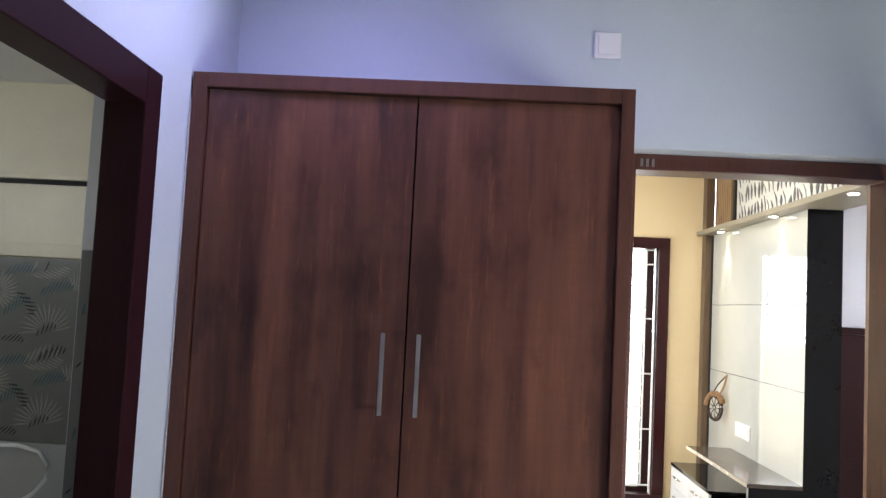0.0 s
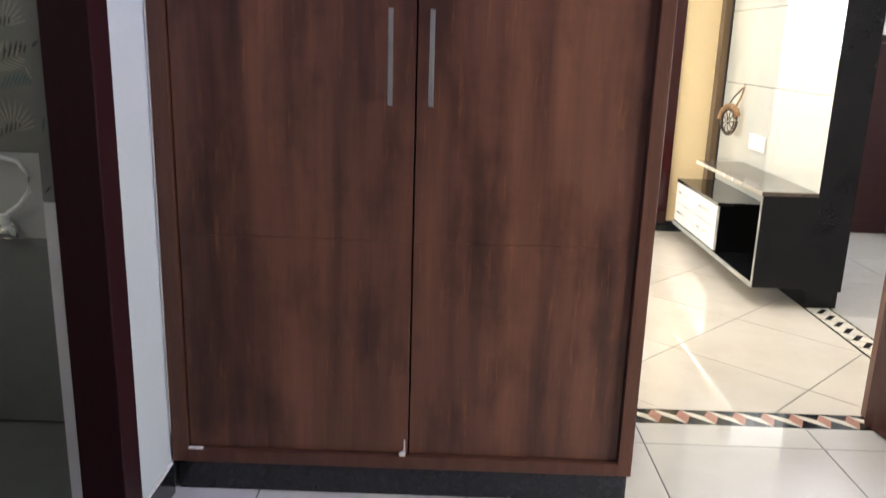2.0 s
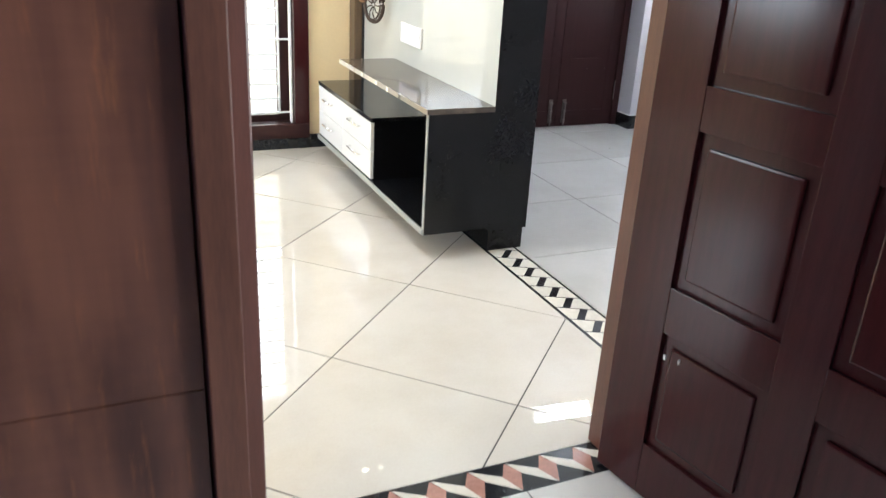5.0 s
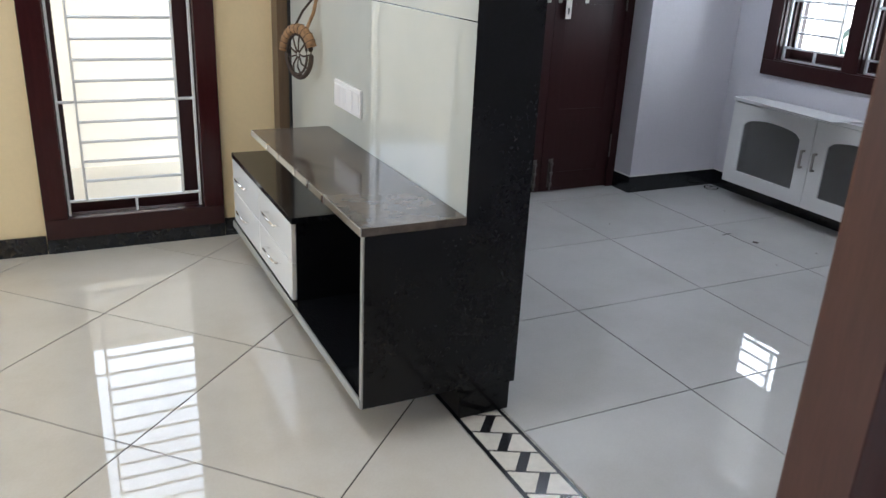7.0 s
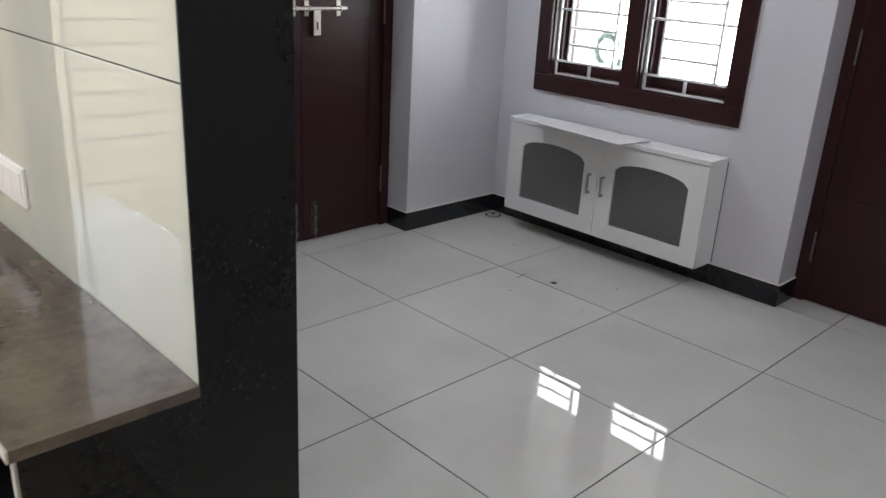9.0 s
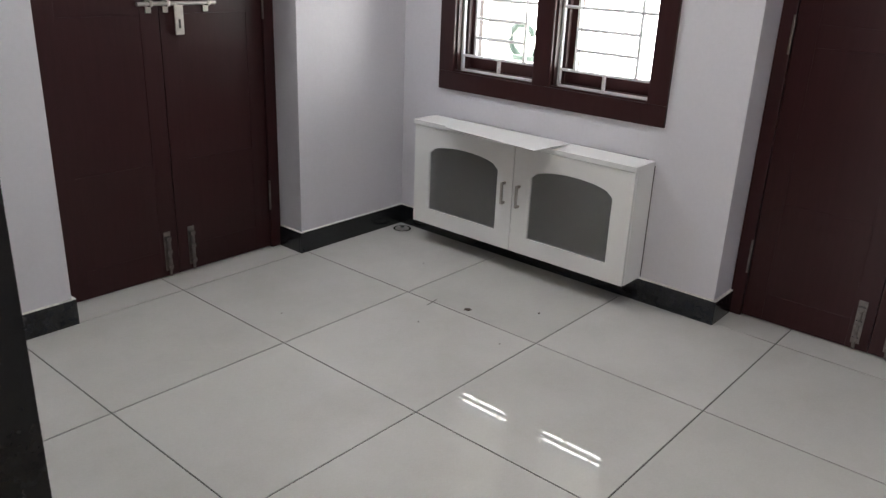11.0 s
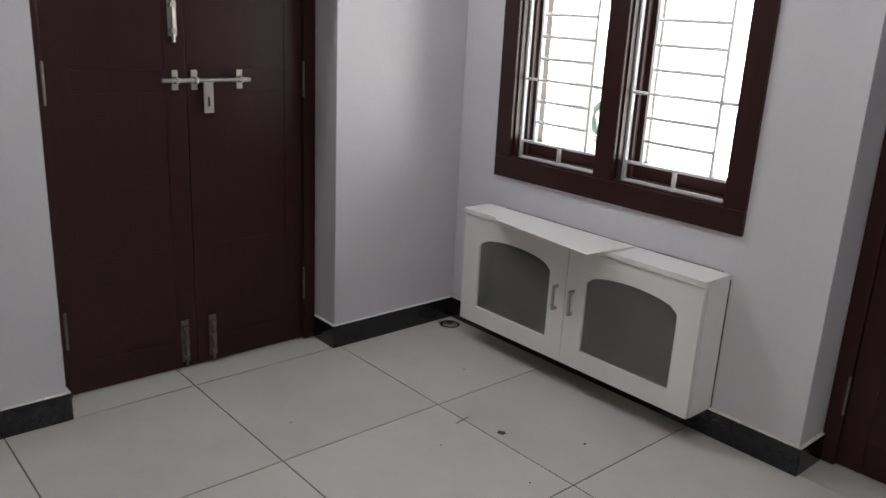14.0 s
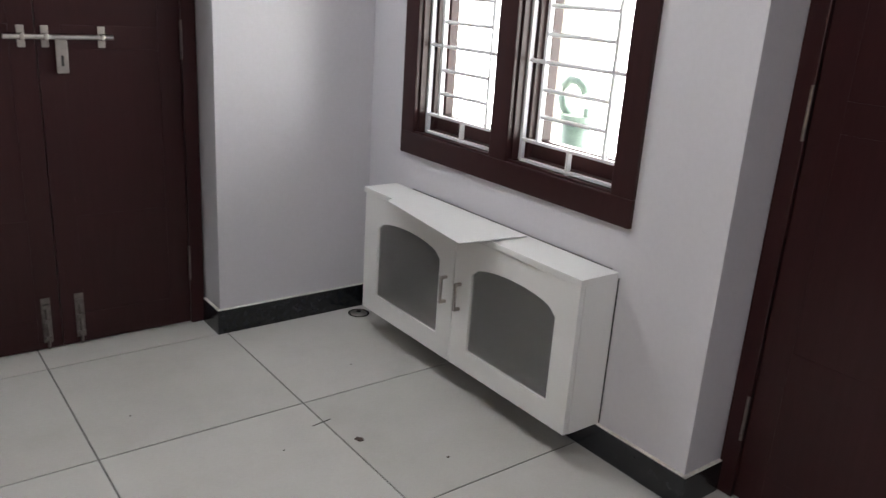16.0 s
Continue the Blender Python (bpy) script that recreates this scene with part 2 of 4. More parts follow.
# ---- shape helpers ----
def bx(bm, x0, y0, z0, x1, y1, z1, bevel=0.0):
    r = bmesh.ops.create_cube(bm, size=1, matrix=Matrix.Translation(((x0 + x1) / 2, (y0 + y1) / 2, (z0 + z1) / 2)) @ Matrix.Diagonal((abs(x1 - x0), abs(y1 - y0), abs(z1 - z0), 1)))
    if bevel:
        edges = list({e for v in r["verts"] for e in v.link_edges})
        bmesh.ops.bevel(bm, geom=edges, offset=bevel, segments=2, affect="EDGES", profile=0.6)
    return bm


def box(*a, bevel=0.0):
    return bx(bmesh.new(), *a, bevel=bevel)


def rod(bm, a, b, r, seg=10):
    a, b = Vector(a), Vector(b)
    turn = (b - a).to_track_quat("Z", "Y").to_matrix().to_4x4()
    bmesh.ops.create_cone(bm, cap_ends=True, segments=seg, radius1=r, radius2=r, depth=(b - a).length, matrix=Matrix.Translation((a + b) / 2) @ turn)
    return bm


def prism(bm, pts, z0, z1):
    """A flat polygon raised from z0 to z1, with no bottom."""
    top = [bm.verts.new((x, y, z1)) for x, y in pts]
    low = [bm.verts.new((x, y, z0)) for x, y in pts]
    bm.faces.new(top)
    n = len(pts)
    for i in range(n):
        bm.faces.new((low[i], low[(i + 1) % n], top[(i + 1) % n], top[i]))
    return bm


def tube(bm, pts, r, seg=8):
    """A bent round tube along points."""
    rings = []
    for i, p in enumerate(pts):
        d = (Vector(pts[min(i + 1, len(pts) - 1)]) - Vector(pts[max(i - 1, 0)])).normalized()
        m = Matrix.Translation(p) @ d.to_track_quat("Z", "Y").to_matrix().to_4x4()
        rings.append([bm.verts.new(m @ Vector((r * math.cos(2 * math.pi * k / seg), r * math.sin(2 * math.pi * k / seg), 0))) for k in range(seg)])
    for a, b in zip(rings, rings[1:]):
        for k in range(seg):
            bm.faces.new((a[k], a[(k + 1) % seg], b[(k + 1) % seg], b[k]))
    bm.faces.new(rings[0][::-1]), bm.faces.new(rings[-1])
    return bm


def part(name, bm, mat, parent=None, label="", smooth=False):
    mesh = bpy.data.meshes.new(name)
    bmesh.ops.recalc_face_normals(bm, faces=bm.faces[:])
    bm.to_mesh(mesh)
    bm.free()
    mesh.materials.append(mat)
    if smooth:
        mesh.polygons.foreach_set("use_smooth", [True] * len(mesh.polygons))
    ob = new(name, mesh)
    if parent:
        ob.parent = parent
        ob.matrix_parent_inverse = parent.matrix_world.inverted()
    if label:
        ob["label"] = label
    return ob


def thing(name, place, label, category, group=""):
    ob = new(name)
    ob.matrix_world = Matrix.Translation(place)
    ob.empty_display_size = 0.1
    bpy.context.view_layer.update()
    return tagged(ob, label, category, group)


def shell(name, bm, mat, label, category):
    return tagged(part(name, bm, mat), label, category, kind="structure")


# ---- structure ----
FAR, SOUTH, EAST, PART = 6.53, 3.28, 4.782, 2.16
# bedroom
shell("wall_bed_west", bx(bx(box(-1.06, -1.3, 0, -0.88, 1.30, 2.95), -1.06, 2.30, 0, -0.88, 3.05, 2.95), -1.06, 1.30, 2.19, -0.88, 2.30, 2.95), WALL_BED, "pale bluish painted bedroom wall beside the wardrobe", "wall")
bm = box(-1.06, 3.05, 0, 0.6215, 3.28, 2.95)
bx(bm, 1.7035, 3.05, 0, 5.3, 3.28, 2.95)
bx(bm, 0.6215, 3.05, 2.2055, 1.7035, 3.28, 2.95)
shell("wall_bed_north", bm, WALL_BED, "pale bluish painted bedroom wall with a doorway", "wall")
shell("wall_bed_south", box(-1.06, -1.45, 0, 2.9, -1.3, 2.95), WALL_BED, "pale bluish painted bedroom wall behind the entrance", "wall")
# east opening is unseen, added for the wardrobe's fill lamp
shell("wall_bed_east", bx(bx(bx(box(2.08, -1.3, 0, 2.25, 1.2, 2.95), 2.08, 2.3, 0, 2.25, 3.05, 2.95), 2.08, 1.2, 0, 2.25, 2.3, 0.4), 2.08, 1.2, 1.6, 2.25, 2.3, 2.95), WALL_BED, "unseen pale bluish bedroom wall with an opening added for light", "wall")
shell("ceiling_bedroom", box(-1.06, -1.45, 2.95, 2.9, 3.16, 3.05), CEILING, "white painted bedroom ceiling", "ceiling")
# hall and dining
bm = box(-3.2, FAR, 0, 0.96, FAR + 0.2, 2.8)
bx(bm, 1.61, FAR, 0, 1.98, FAR + 0.2, 2.8)
bx(bm, 0.96, FAR, 2.15, 1.61, FAR + 0.2, 2.8)
bx(bm, 0.96, FAR, 0, 1.61, FAR + 0.2, 0.09)
shell("wall_hall_north", bm, WALL_HALL, "cream yellow painted hall wall with a tall window", "wall")
# west opening is out of view, added to go with the hall fill lamp
bm = box(-3.2, 3.28, 0, -3.05, 4.1, 2.8)
bx(bm, -3.2, 5.7, 0, -3.05, FAR, 2.8)
bx(bm, -3.2, 4.1, 0, -3.05, 5.7, 0.85)
bx(bm, -3.2, 4.1, 2.15, -3.05, 5.7, 2.8)
shell("wall_hall_west", bm, WALL_HALL, "unseen cream yellow hall wall with an opening added for fill light", "wall")
bm = box(-3.2, 3.282, 0, 0.6215, 3.29, 2.8)
bx(bm, 1.7035, 3.282, 0, 2.0, 3.29, 2.8)
bx(bm, 0.6215, 3.282, 2.2055, 1.7035, 3.29, 2.8)
shell("wall_hall_south", bm, WALL_HALL, "cream yellow painted hall side of the bedroom wall", "wall")
shell("wall_dining_south", box(2.0, 3.282, 0, 5.1, 3.29, 2.8), WALL_DINING, "lilac white painted dining wall", "wall")
bm = box(2.165, 6.515, 0, 3.016, 6.72, 2.8)
bx(bm, 4.107, 6.515, 0, 5.0, 6.72, 2.8)
bx(bm, 3.016, 6.515, 1.56, 4.107, 6.72, 2.8)
shell("wall_dining_north", bm, WALL_DINING, "lilac white painted wall with a recessed low door", "wall")
bm = box(EAST, 4.787, 0, 5.0, 5.12, 2.8)
bx(bm, EAST, 6.25, 0, 5.0, 6.513, 2.8)
bx(bm, EAST, 5.12, 0, 5.0, 6.25, 0.77)
bx(bm, EAST, 5.12, 2.0, 5.0, 6.25, 2.8)
bx(bm, EAST, 3.292, 2.1, 5.0, 4.787, 2.8)
bx(bm, EAST, 3.292, 0, 5.0, 3.69, 2.1)
shell("wall_dining_east", bm, WALL_DINING, "lilac white painted wall with a window and a recessed door", "wall")
# unseen backing, added to keep outside light from leaking round the doors
shell("wall_closing_doors", bx(box(3.0, 6.73, 0, 4.2, 6.8, 1.7), 5.005, 3.6, 0, 5.1, 4.85, 2.2), WALL_DINING, "unseen plain wall added behind the closed doors to stop light", "wall")
shell("ceiling_hall", box(-3.2, 3.28, 2.8, 5.1, 6.8, 2.9), CEILING, "white painted hall and dining ceiling", "ceiling")
# bathroom
bm = box(-2.5, 3.0, 0, -1.06, 3.049, 0.69)
shell("wall_bath_lower", bm, BATH_DARK, "dark slate grey tiled bathroom wall base", "wall")
shell("wall_bath_middle", box(-2.5, 3.0, 0.694, -1.06, 3.049, 0.99), BATH_MID, "pale grey tiled bathroom wall band", "wall")
shell("wall_bath_leaf", box(-2.5, 3.0, 0.992, -1.06, 3.049, 1.676), LEAF_BASE, "grey bathroom tiles printed with fern leaves", "wall")
shell("wall_bath_upper", bx(bx(box(-2.5, 3.002, 1.68, -1.06, 3.049, 2.345), -2.5, 2.975, 1.972, -1.06, 3.0, 1.992, bevel=0.004), -2.5, 2.996, 1.68, -1.06, 3.0, 1.73, bevel=0.002), BATH_CREAM, "cream bathroom wall with a thin moulding", "wall")
# gap left in the unseen west wall is an added light opening
bm = box(-2.6, 0.9, 0, -2.5, 3.05, 1.7)
bx(bm, -2.6, 0.9, 2.2, -2.5, 3.05, 2.45)
bx(bm, -2.6, 0.9, 1.7, -2.5, 1.7, 2.2)
bx(bm, -2.6, 2.3, 1.7, -2.5, 3.05, 2.2)
bx(bm, -2.5, 0.8, 0, -1.06, 0.9, 2.45)
shell("wall_bath_west", bm, BATH_CREAM, "cream bathroom walls with an unseen opening added for light", "wall")
# near-black strip draws the moulding's shade on the wall
shell("wall_bath_moulding_shade", box(-2.5, 2.99, 1.955, -1.06, 3.001, 1.9715), DARK, "dark strip standing for the shade under the bathroom moulding", "trim")
shell("ceiling_bathroom", box(-2.498, 0.902, 2.346, -1.062, 3.048, 2.55), CEILING, "white bathroom ceiling", "ceiling")
shell("floor_bathroom", box(-2.6, 0.8, -0.05, -0.88, 3.05, -0.012), BATH_DARK, "dark grey tiled bathroom floor", "floor")
shell("reveal_bath", bx(box(-1.02, 2.222, 0, -0.985, 2.298, 0.99), -1.02, 2.222, 1.68, -0.985, 2.298, 2.13), REVEAL, "pale tiled reveal of the bathroom doorway", "trim")
shell("reveal_bath_leaf", box(-1.02, 2.222, 0.992, -0.985, 2.298, 1.678), LEAF_BASE, "fern leaf tiled reveal of the bathroom doorway", "trim")


def skirting(name, runs, h=0.1):
    for k, (x0, y0, x1, y1) in enumerate(runs):
        shell("baseboard_%s_%d" % (name, k + 1), box(x0, y0, 0, x1, y1, h, bevel=0.002), SKIRT, "polished black granite skirting along the wall", "skirting")
        if h > 0.09:
            part("paint_line", box(min(x0, x1) + 0.001, y0 + 0.001, h + 0.0002, max(x0, x1) - 0.001, y1 - 0.001, h + 0.003), CHIP, bpy.data.objects["baseboard_%s_%d" % (name, k + 1)], "thin white paint line along the top edge")


skirting("bed", [(-0.88, 2.317, -0.866, 2.56), (-0.88, -1.3, -0.866, 1.18), (1.712, 3.036, 2.08, 3.05)])
skirting("hall", [(-3.05, FAR - 0.014, 0.895, FAR), (1.672, FAR - 0.014, 1.974, FAR)], 0.085)
skirting("window", [(0.897, FAR - 0.018, 1.670, FAR)], 0.068)
skirting("dining", [(2.186, 6.501, 3.016, 6.515), (4.093, 6.501, 4.768, 6.515), (4.768, 4.775, EAST, 6.515), (4.107, 6.515, 4.093, 6.66), (3.016, 6.502, 3.029, 6.66), (4.7685, 4.773, 4.945, 4.787)])
# slabs out of view, added to cut off the bright window reflections
shell("sunshade", bx(box(5.0, 4.0, 2.06, 6.2, 8.0, 2.14), 0.6, 6.73, 2.32, 2.0, 7.3, 2.4), CONCRETE, "unseen concrete sunshades added over the windows to cut reflected light", "sunshade")
shell("ground", box(-60, -60, -0.25, 60, 60, -0.06), OUTER, "pale paved yard outside the house", "ground")
shell("yard_wall", box(-3, 8.2, -0.06, 4, 8.4, 1.36), GLOW_CREAM, "cream garden wall outside the tall window, glowing in place of sunlight", "backdrop")
shell("backdrop_sky", box(-70, 60, -0.06, 40, 60.5, 60), HAZE, "bright hazy sky beyond the garden wall", "backdrop")
# self-glowing wall serves as the dining window's daylight
shell("yard_wall_east", box(7.2, 2, -0.06, 7.4, 10, 2.78), GLOW_WHITE, "white neighbouring wall outside the window, glowing in place of daylight", "backdrop")


# ---- doors, windows ----
def frame_jambs(ob, axis, a0, a1, d0, d1, top, w, mat):
    """Two jambs and a head; a runs along the wall, d through it."""
    def b(p0, p1, z0, z1):
        return box(p0, d0, z0, p1, d1, z1, bevel=0.004) if axis == "x" else box(d0, p0, z0, d1, p1, z1, bevel=0.004)
    part("jamb", b(a0, a0 + w, 0.001, top), mat, ob)
    part("jamb", b(a1 - w, a1, 0.001, top), mat, ob)
    part("head", b(a0 + w, a1 - w, top - w, top), mat, ob)


door_1 = tagged(thing("door_1", (1.16, 3.2, 0), "brown varnished wooden door frame in the bedroom doorway", "door frame"), kind="structure")
frame_jambs(door_1, "x", 0.622, 1.703, 3.152, 3.292, 2.205, 0.063, FRAME_DOOR)
part("rebate", box(0.6855, 3.19, 0.001, 0.692, 3.25, 2.14), FRAME_DOOR, door_1)
bm = bmesh.new()
for k in range(3):
    bx(bm, 0.70 + k * 0.022, 3.148, 2.155, 0.71 + k * 0.022, 3.152, 2.185)
part("hinge_plate", bm, STEEL, door_1, "small worn steel strike plate")


def panelled_leaf(ob, length, height, thick, cols, rows, mat, recess=0.013):
    """A door leaf along +x from its hinge edge, with sunk fields and raised middles on both faces."""
    x0 = 0.0
    for c0, c1 in cols + [(length, length)]:
        part("stile", box(x0, 0, 0.008, c0, thick, height, bevel=0.002), mat, ob)
        if c1 > c0:
            z0 = 0.008
            for r0, r1 in rows + [(height, height)]:
                part("rail", box(c0, 0.0005, z0, c1, thick - 0.0005, r0, bevel=0.002), mat, ob)
                if r1 > r0:
                    bm = box(c0, recess, r0, c1, thick - recess, r1)
                    bx(bm, c0 + 0.03, 0.003, r0 + 0.03, c1 - 0.03, thick - 0.003, r1 - 0.03, bevel=0.006)
                    part("door_panel", bm, mat, ob)
                z0 = r1
        x0 = c1


bed_door = thing("door", (0, 0, 0), "open maroon varnished panelled wooden bedroom door", "door")
panelled_leaf(bed_door, 0.945, 2.125, 0.034, [(0.145, 0.445), (0.555, 0.845)], [(0.16, 0.48), (0.60, 0.975), (1.075, 1.45), (1.56, 1.98)], MAROON)
part("paint_fleck", box(0.16, -0.001, 0.415, 0.166, 0.002, 0.428), CHIP, bed_door, "white paint fleck")
part("paint_fleck", box(0.205, -0.001, 0.425, 0.208, 0.0035, 0.436), CHIP, bed_door, "white paint fleck")
bed_door.matrix_world = Matrix.Translation((1.604, 3.1925, 0)) @ Matrix.Rotation(math.atan2(-0.989, 0.146), 4, "Z")

bath_frame = tagged(thing("door_2", (-0.9, 1.75, 0), "dark maroon wooden frame of the open bathroom doorway", "door frame"), kind="structure")
frame_jambs(bath_frame, "y", 1.19, 2.316, -0.985, -0.868, 2.204, 0.108, BATH_FRAME)


def tower_bolt(ob, x, y, z0, z1, metal):
    """An upright bolt on a face that looks to -y."""
    part("bolt_plate", box(x - 0.016, y - 0.003, z0, x + 0.016, y, z1, bevel=0.001), metal, ob, "steel tower bolt plate")
    part("bolt_rod", rod(bmesh.new(), (x, y - 0.010, z0 - 0.02), (x, y - 0.010, z1 - 0.02), 0.006), metal, ob, "steel tower bolt rod")
    for z in (z0 + 0.02, (z0 + z1) / 2, z1 - 0.03):
        part("bolt_strap", box(x - 0.012, y - 0.018, z - 0.008, x + 0.012, y - 0.003, z + 0.008, bevel=0.002), metal, ob)


def double_door(name, width, height, label):
    """A closed two-leaf door in the xz plane, face to -y at y = 0."""
    ob = tagged(thing(name, (0, 0, 0), label, "door"), kind="structure")
    w = width
    part("jamb", box(0, -0.012, 0.001, 0.055, 0.04, height, bevel=0.003), MAROON_DARK, ob)
    part("jamb", box(w - 0.055, -0.012, 0.001, w, 0.04, height, bevel=0.003), MAROON_DARK, ob)
    part("head", box(0.055, -0.012, height - 0.055, w - 0.055, 0.04, height, bevel=0.003), MAROON_DARK, ob)
    half = (w - 0.11) / 2
    for x0 in (0.057, 0.057 + half):
        leaf = part("leaf", box(x0, 0.0025, 0.006, x0 + half - 0.003, 0.036, height - 0.057), MAROON_DARK, ob)
        for z0, z1 in ((0.006, 0.12), (0.425, 0.50), (1.09, 1.17), (height - 0.14, height - 0.057)):
            part("rail", box(x0 + 0.08, 0.0008, z0, x0 + half - 0.083, 0.006, z1, bevel=0.0012), MAROON_DARK, leaf)
        for a in (x0, x0 + half - 0.083):
            part("stile", box(a, 0.0008, 0.006, a + 0.08, 0.006, height - 0.057, bevel=0.0008), MAROON_DARK, leaf)
    mid = 0.057 + half - 0.002
    tower_bolt(ob, mid - 0.05, -0.001, 0.03, 0.205, TARNISH)
    tower_bolt(ob, mid + 0.065, -0.001, 0.03, 0.205, TARNISH)
    tower_bolt(ob, mid - 0.045, -0.001, 1.285, 1.5, DULL_STEEL)
    bar = part("latch_bar", rod(bmesh.new(), (mid - 0.10, -0.022, 1.132), (mid + 0.243, -0.022, 1.132), 0.008, 14), STEEL, ob, "round steel sliding latch bar", smooth=False)
    for x in (mid - 0.045, mid + 0.028, mid + 0.208):
        part("latch_bracket", bx(box(x - 0.012, -0.005, 1.096, x + 0.012, -0.001, 1.168, bevel=0.002), x - 0.008, -0.031, 1.120, x + 0.008, -0.004, 1.144, bevel=0.005), DULL_STEEL, ob)
    hasp = box(mid + 0.054, -0.026, 1.012, mid + 0.092, -0.021, 1.127, bevel=0.002)
    part("hasp", hasp, DULL_STEEL, ob, "flat steel padlock hasp")
    part("hasp_slot", box(mid + 0.069, -0.0275, 1.037, mid + 0.077, -0.0258, 1.072), DARK, ob)
    for x in (0.052, w - 0.058):
        for z in (0.262, 1.128):
            part("hinge", rod(bmesh.new(), (x, -0.014, z - 0.07), (x, -0.014, z + 0.07), 0.005), TARNISH, ob, "tarnished steel butt hinge")
    return ob


low_door = double_door("door_3", 1.081, 1.555, "closed dark maroon two-leaf wooden door with steel bolts")
low_door.matrix_world = Matrix.Translation((3.020, 6.675, 0))
side_door = double_door("door_4", 1.08, 2.09, "closed dark maroon two-leaf wooden door beside the window")
side_door.matrix_world = Matrix.Translation((4.96, 4.785, 0)) @ Matrix.Rotation(radians(-90), 4, "Z")


def grille_light(ob, to, y0, y1, z0, z1, spacing, wide, foot, r=0.0068):
    """One white steel grille: a flat-bar hoop, two flat inner uprights, round cross bars, some of them full width. to() turns (along, up, in) into a place."""
    inset = 0.075

    def flat(a, b, half_a, half_b):
        p, q = Vector(to(a[0] - half_a, a[1] - half_b, -0.009)), Vector(to(b[0] + half_a, b[1] + half_b, 0.009))
        part("grille_bar", box(*p, *q, bevel=0.0012), GRILLE, ob)
    for u in (y0, y1):
        flat((u, z0), (u, z1), 0.0055, 0)
    for u in (y0 + inset, y1 - inset):
        flat((u, z0 + foot), (u, z1), 0.0055, 0)
    for v in (z0, z0 + foot, z1):
        flat((y0, v), (y1, v), 0, 0.005)
    mid = (y0 + y1) / 2
    flat((mid, z0 - 0.012), (mid, z0 + foot), 0.005, 0)
    k, z = 1, z0 + foot + spacing
    while z < z1 - 0.03:
        a, b = (y0, y1) if k % 5 == wide else (y0 + inset, y1 - inset)
        part("grille_bar", rod(bmesh.new(), to(a, z, 0), to(b, z, 0), r, 8), GRILLE, ob)
        k, z = k + 1, z + spacing


win = tagged(thing("window_1", (4.8, 5.69, 0.745), "dark brown wooden window with two white steel grilles", "window"), kind="structure")
Y0, Y1, Z0, Z1, YM = 5.095, 6.273, 0.745, 2.03, 5.69
part("sill_rail", box(4.768, Y0, Z0, 4.86, Y1, Z0 + 0.085, bevel=0.004), FRAME, win)
part("head", box(4.768, Y0, Z1 - 0.085, 4.86, Y1, Z1, bevel=0.004), FRAME, win)
part("jamb", box(4.768, Y0, Z0 + 0.085, 4.86, Y0 + 0.085, Z1 - 0.085, bevel=0.004), FRAME, win)
part("jamb", box(4.768, Y1 - 0.085, Z0 + 0.085, 4.86, Y1, Z1 - 0.085, bevel=0.004), FRAME, win)
part("mullion", box(4.768, YM - 0.045, Z0 + 0.085, 4.86, YM + 0.045, Z1 - 0.085, bevel=0.004), FRAME, win)
for a, b in ((Y0 + 0.085, YM - 0.045), (YM + 0.045, Y1 - 0.085)):
    bm = box(4.84, a, Z0 + 0.085, 4.86, a + 0.03, Z1 - 0.085)
    bx(bm, 4.84, b - 0.03, Z0 + 0.085, 4.86, b, Z1 - 0.085)
    bx(bm, 4.84, a + 0.03, Z0 + 0.085, 4.86, b - 0.03, Z0 + 0.10)
    part("bead", bm, FRAME, win)
    for p, q in ((a + 0.0003, a + 0.008), (b - 0.008, b - 0.0003)):
        part("stop_moulding", box(4.788, p, Z0 + 0.0945, 4.8395, q, Z1 - 0.086, bevel=0.0015), FRAME, win)
    part("stop_moulding", box(4.776, a + 0.0005, Z0 + 0.0855, 4.7845, b - 0.0005, Z0 + 0.094, bevel=0.002), FRAME, win)
    sash = box(4.875, b - 0.055, 0.905, 4.915, b, Z1 - 0.1, bevel=0.002)
    bx(sash, 4.875, a, Z0 + 0.09, 4.915, b, 0.905, bevel=0.002)
    part("sash", sash, FRAME, win)
    grille_light(win, lambda u, v, d: (4.827 + d, u, v), a + 0.013, b - 0.013, 0.838, Z1 - 0.09, 0.0865, 3, 0.068)

tall = tagged(thing("window_2", (1.285, FAR, 0.07), "tall dark maroon wooden window with a white steel grille", "window"), kind="structure")
X0, X1, Z0, Z1 = 0.898, 1.668, 0.07, 2.20
part("sill_rail", box(X0, 6.498, Z0, X1, 6.60, Z0 + 0.09, bevel=0.004), FRAME, tall)
part("head", box(X0, 6.498, Z1 - 0.09, X1, 6.60, Z1, bevel=0.004), MAROON, tall)
part("jamb", box(X0, 6.498, Z0 + 0.09, X0 + 0.095, 6.60, Z1 - 0.09, bevel=0.004), MAROON, tall)
part("jamb", box(X1 - 0.09, 6.498, Z0 + 0.09, X1, 6.60, Z1 - 0.09, bevel=0.004), MAROON, tall)
bm = box(X0 + 0.095, 6.64, 0.10, X0 + 0.13, 6.67, Z1 - 0.05)
bx(bm, X1 - 0.165, 6.64, 0.10, X1 - 0.09, 6.67, Z1 - 0.05)
bx(bm, X0 + 0.13, 6.64, 0.10, X1 - 0.165, 6.67, 0.19)
part("sash", bm, FRAME, tall)
grille_light(tall, lambda u, v, d: (u, 6.55 + d, v), X0 + 0.105, X1 - 0.1, 0.155, Z1 - 0.1, 0.088, 0, 0.069)

# frame out of view, added around the east fill lamp
added_win = tagged(thing("window_3_added", (2.2, 1.75, 0.4), "unseen plain dark wooden frame added round the bedroom light opening", "window"), kind="structure")
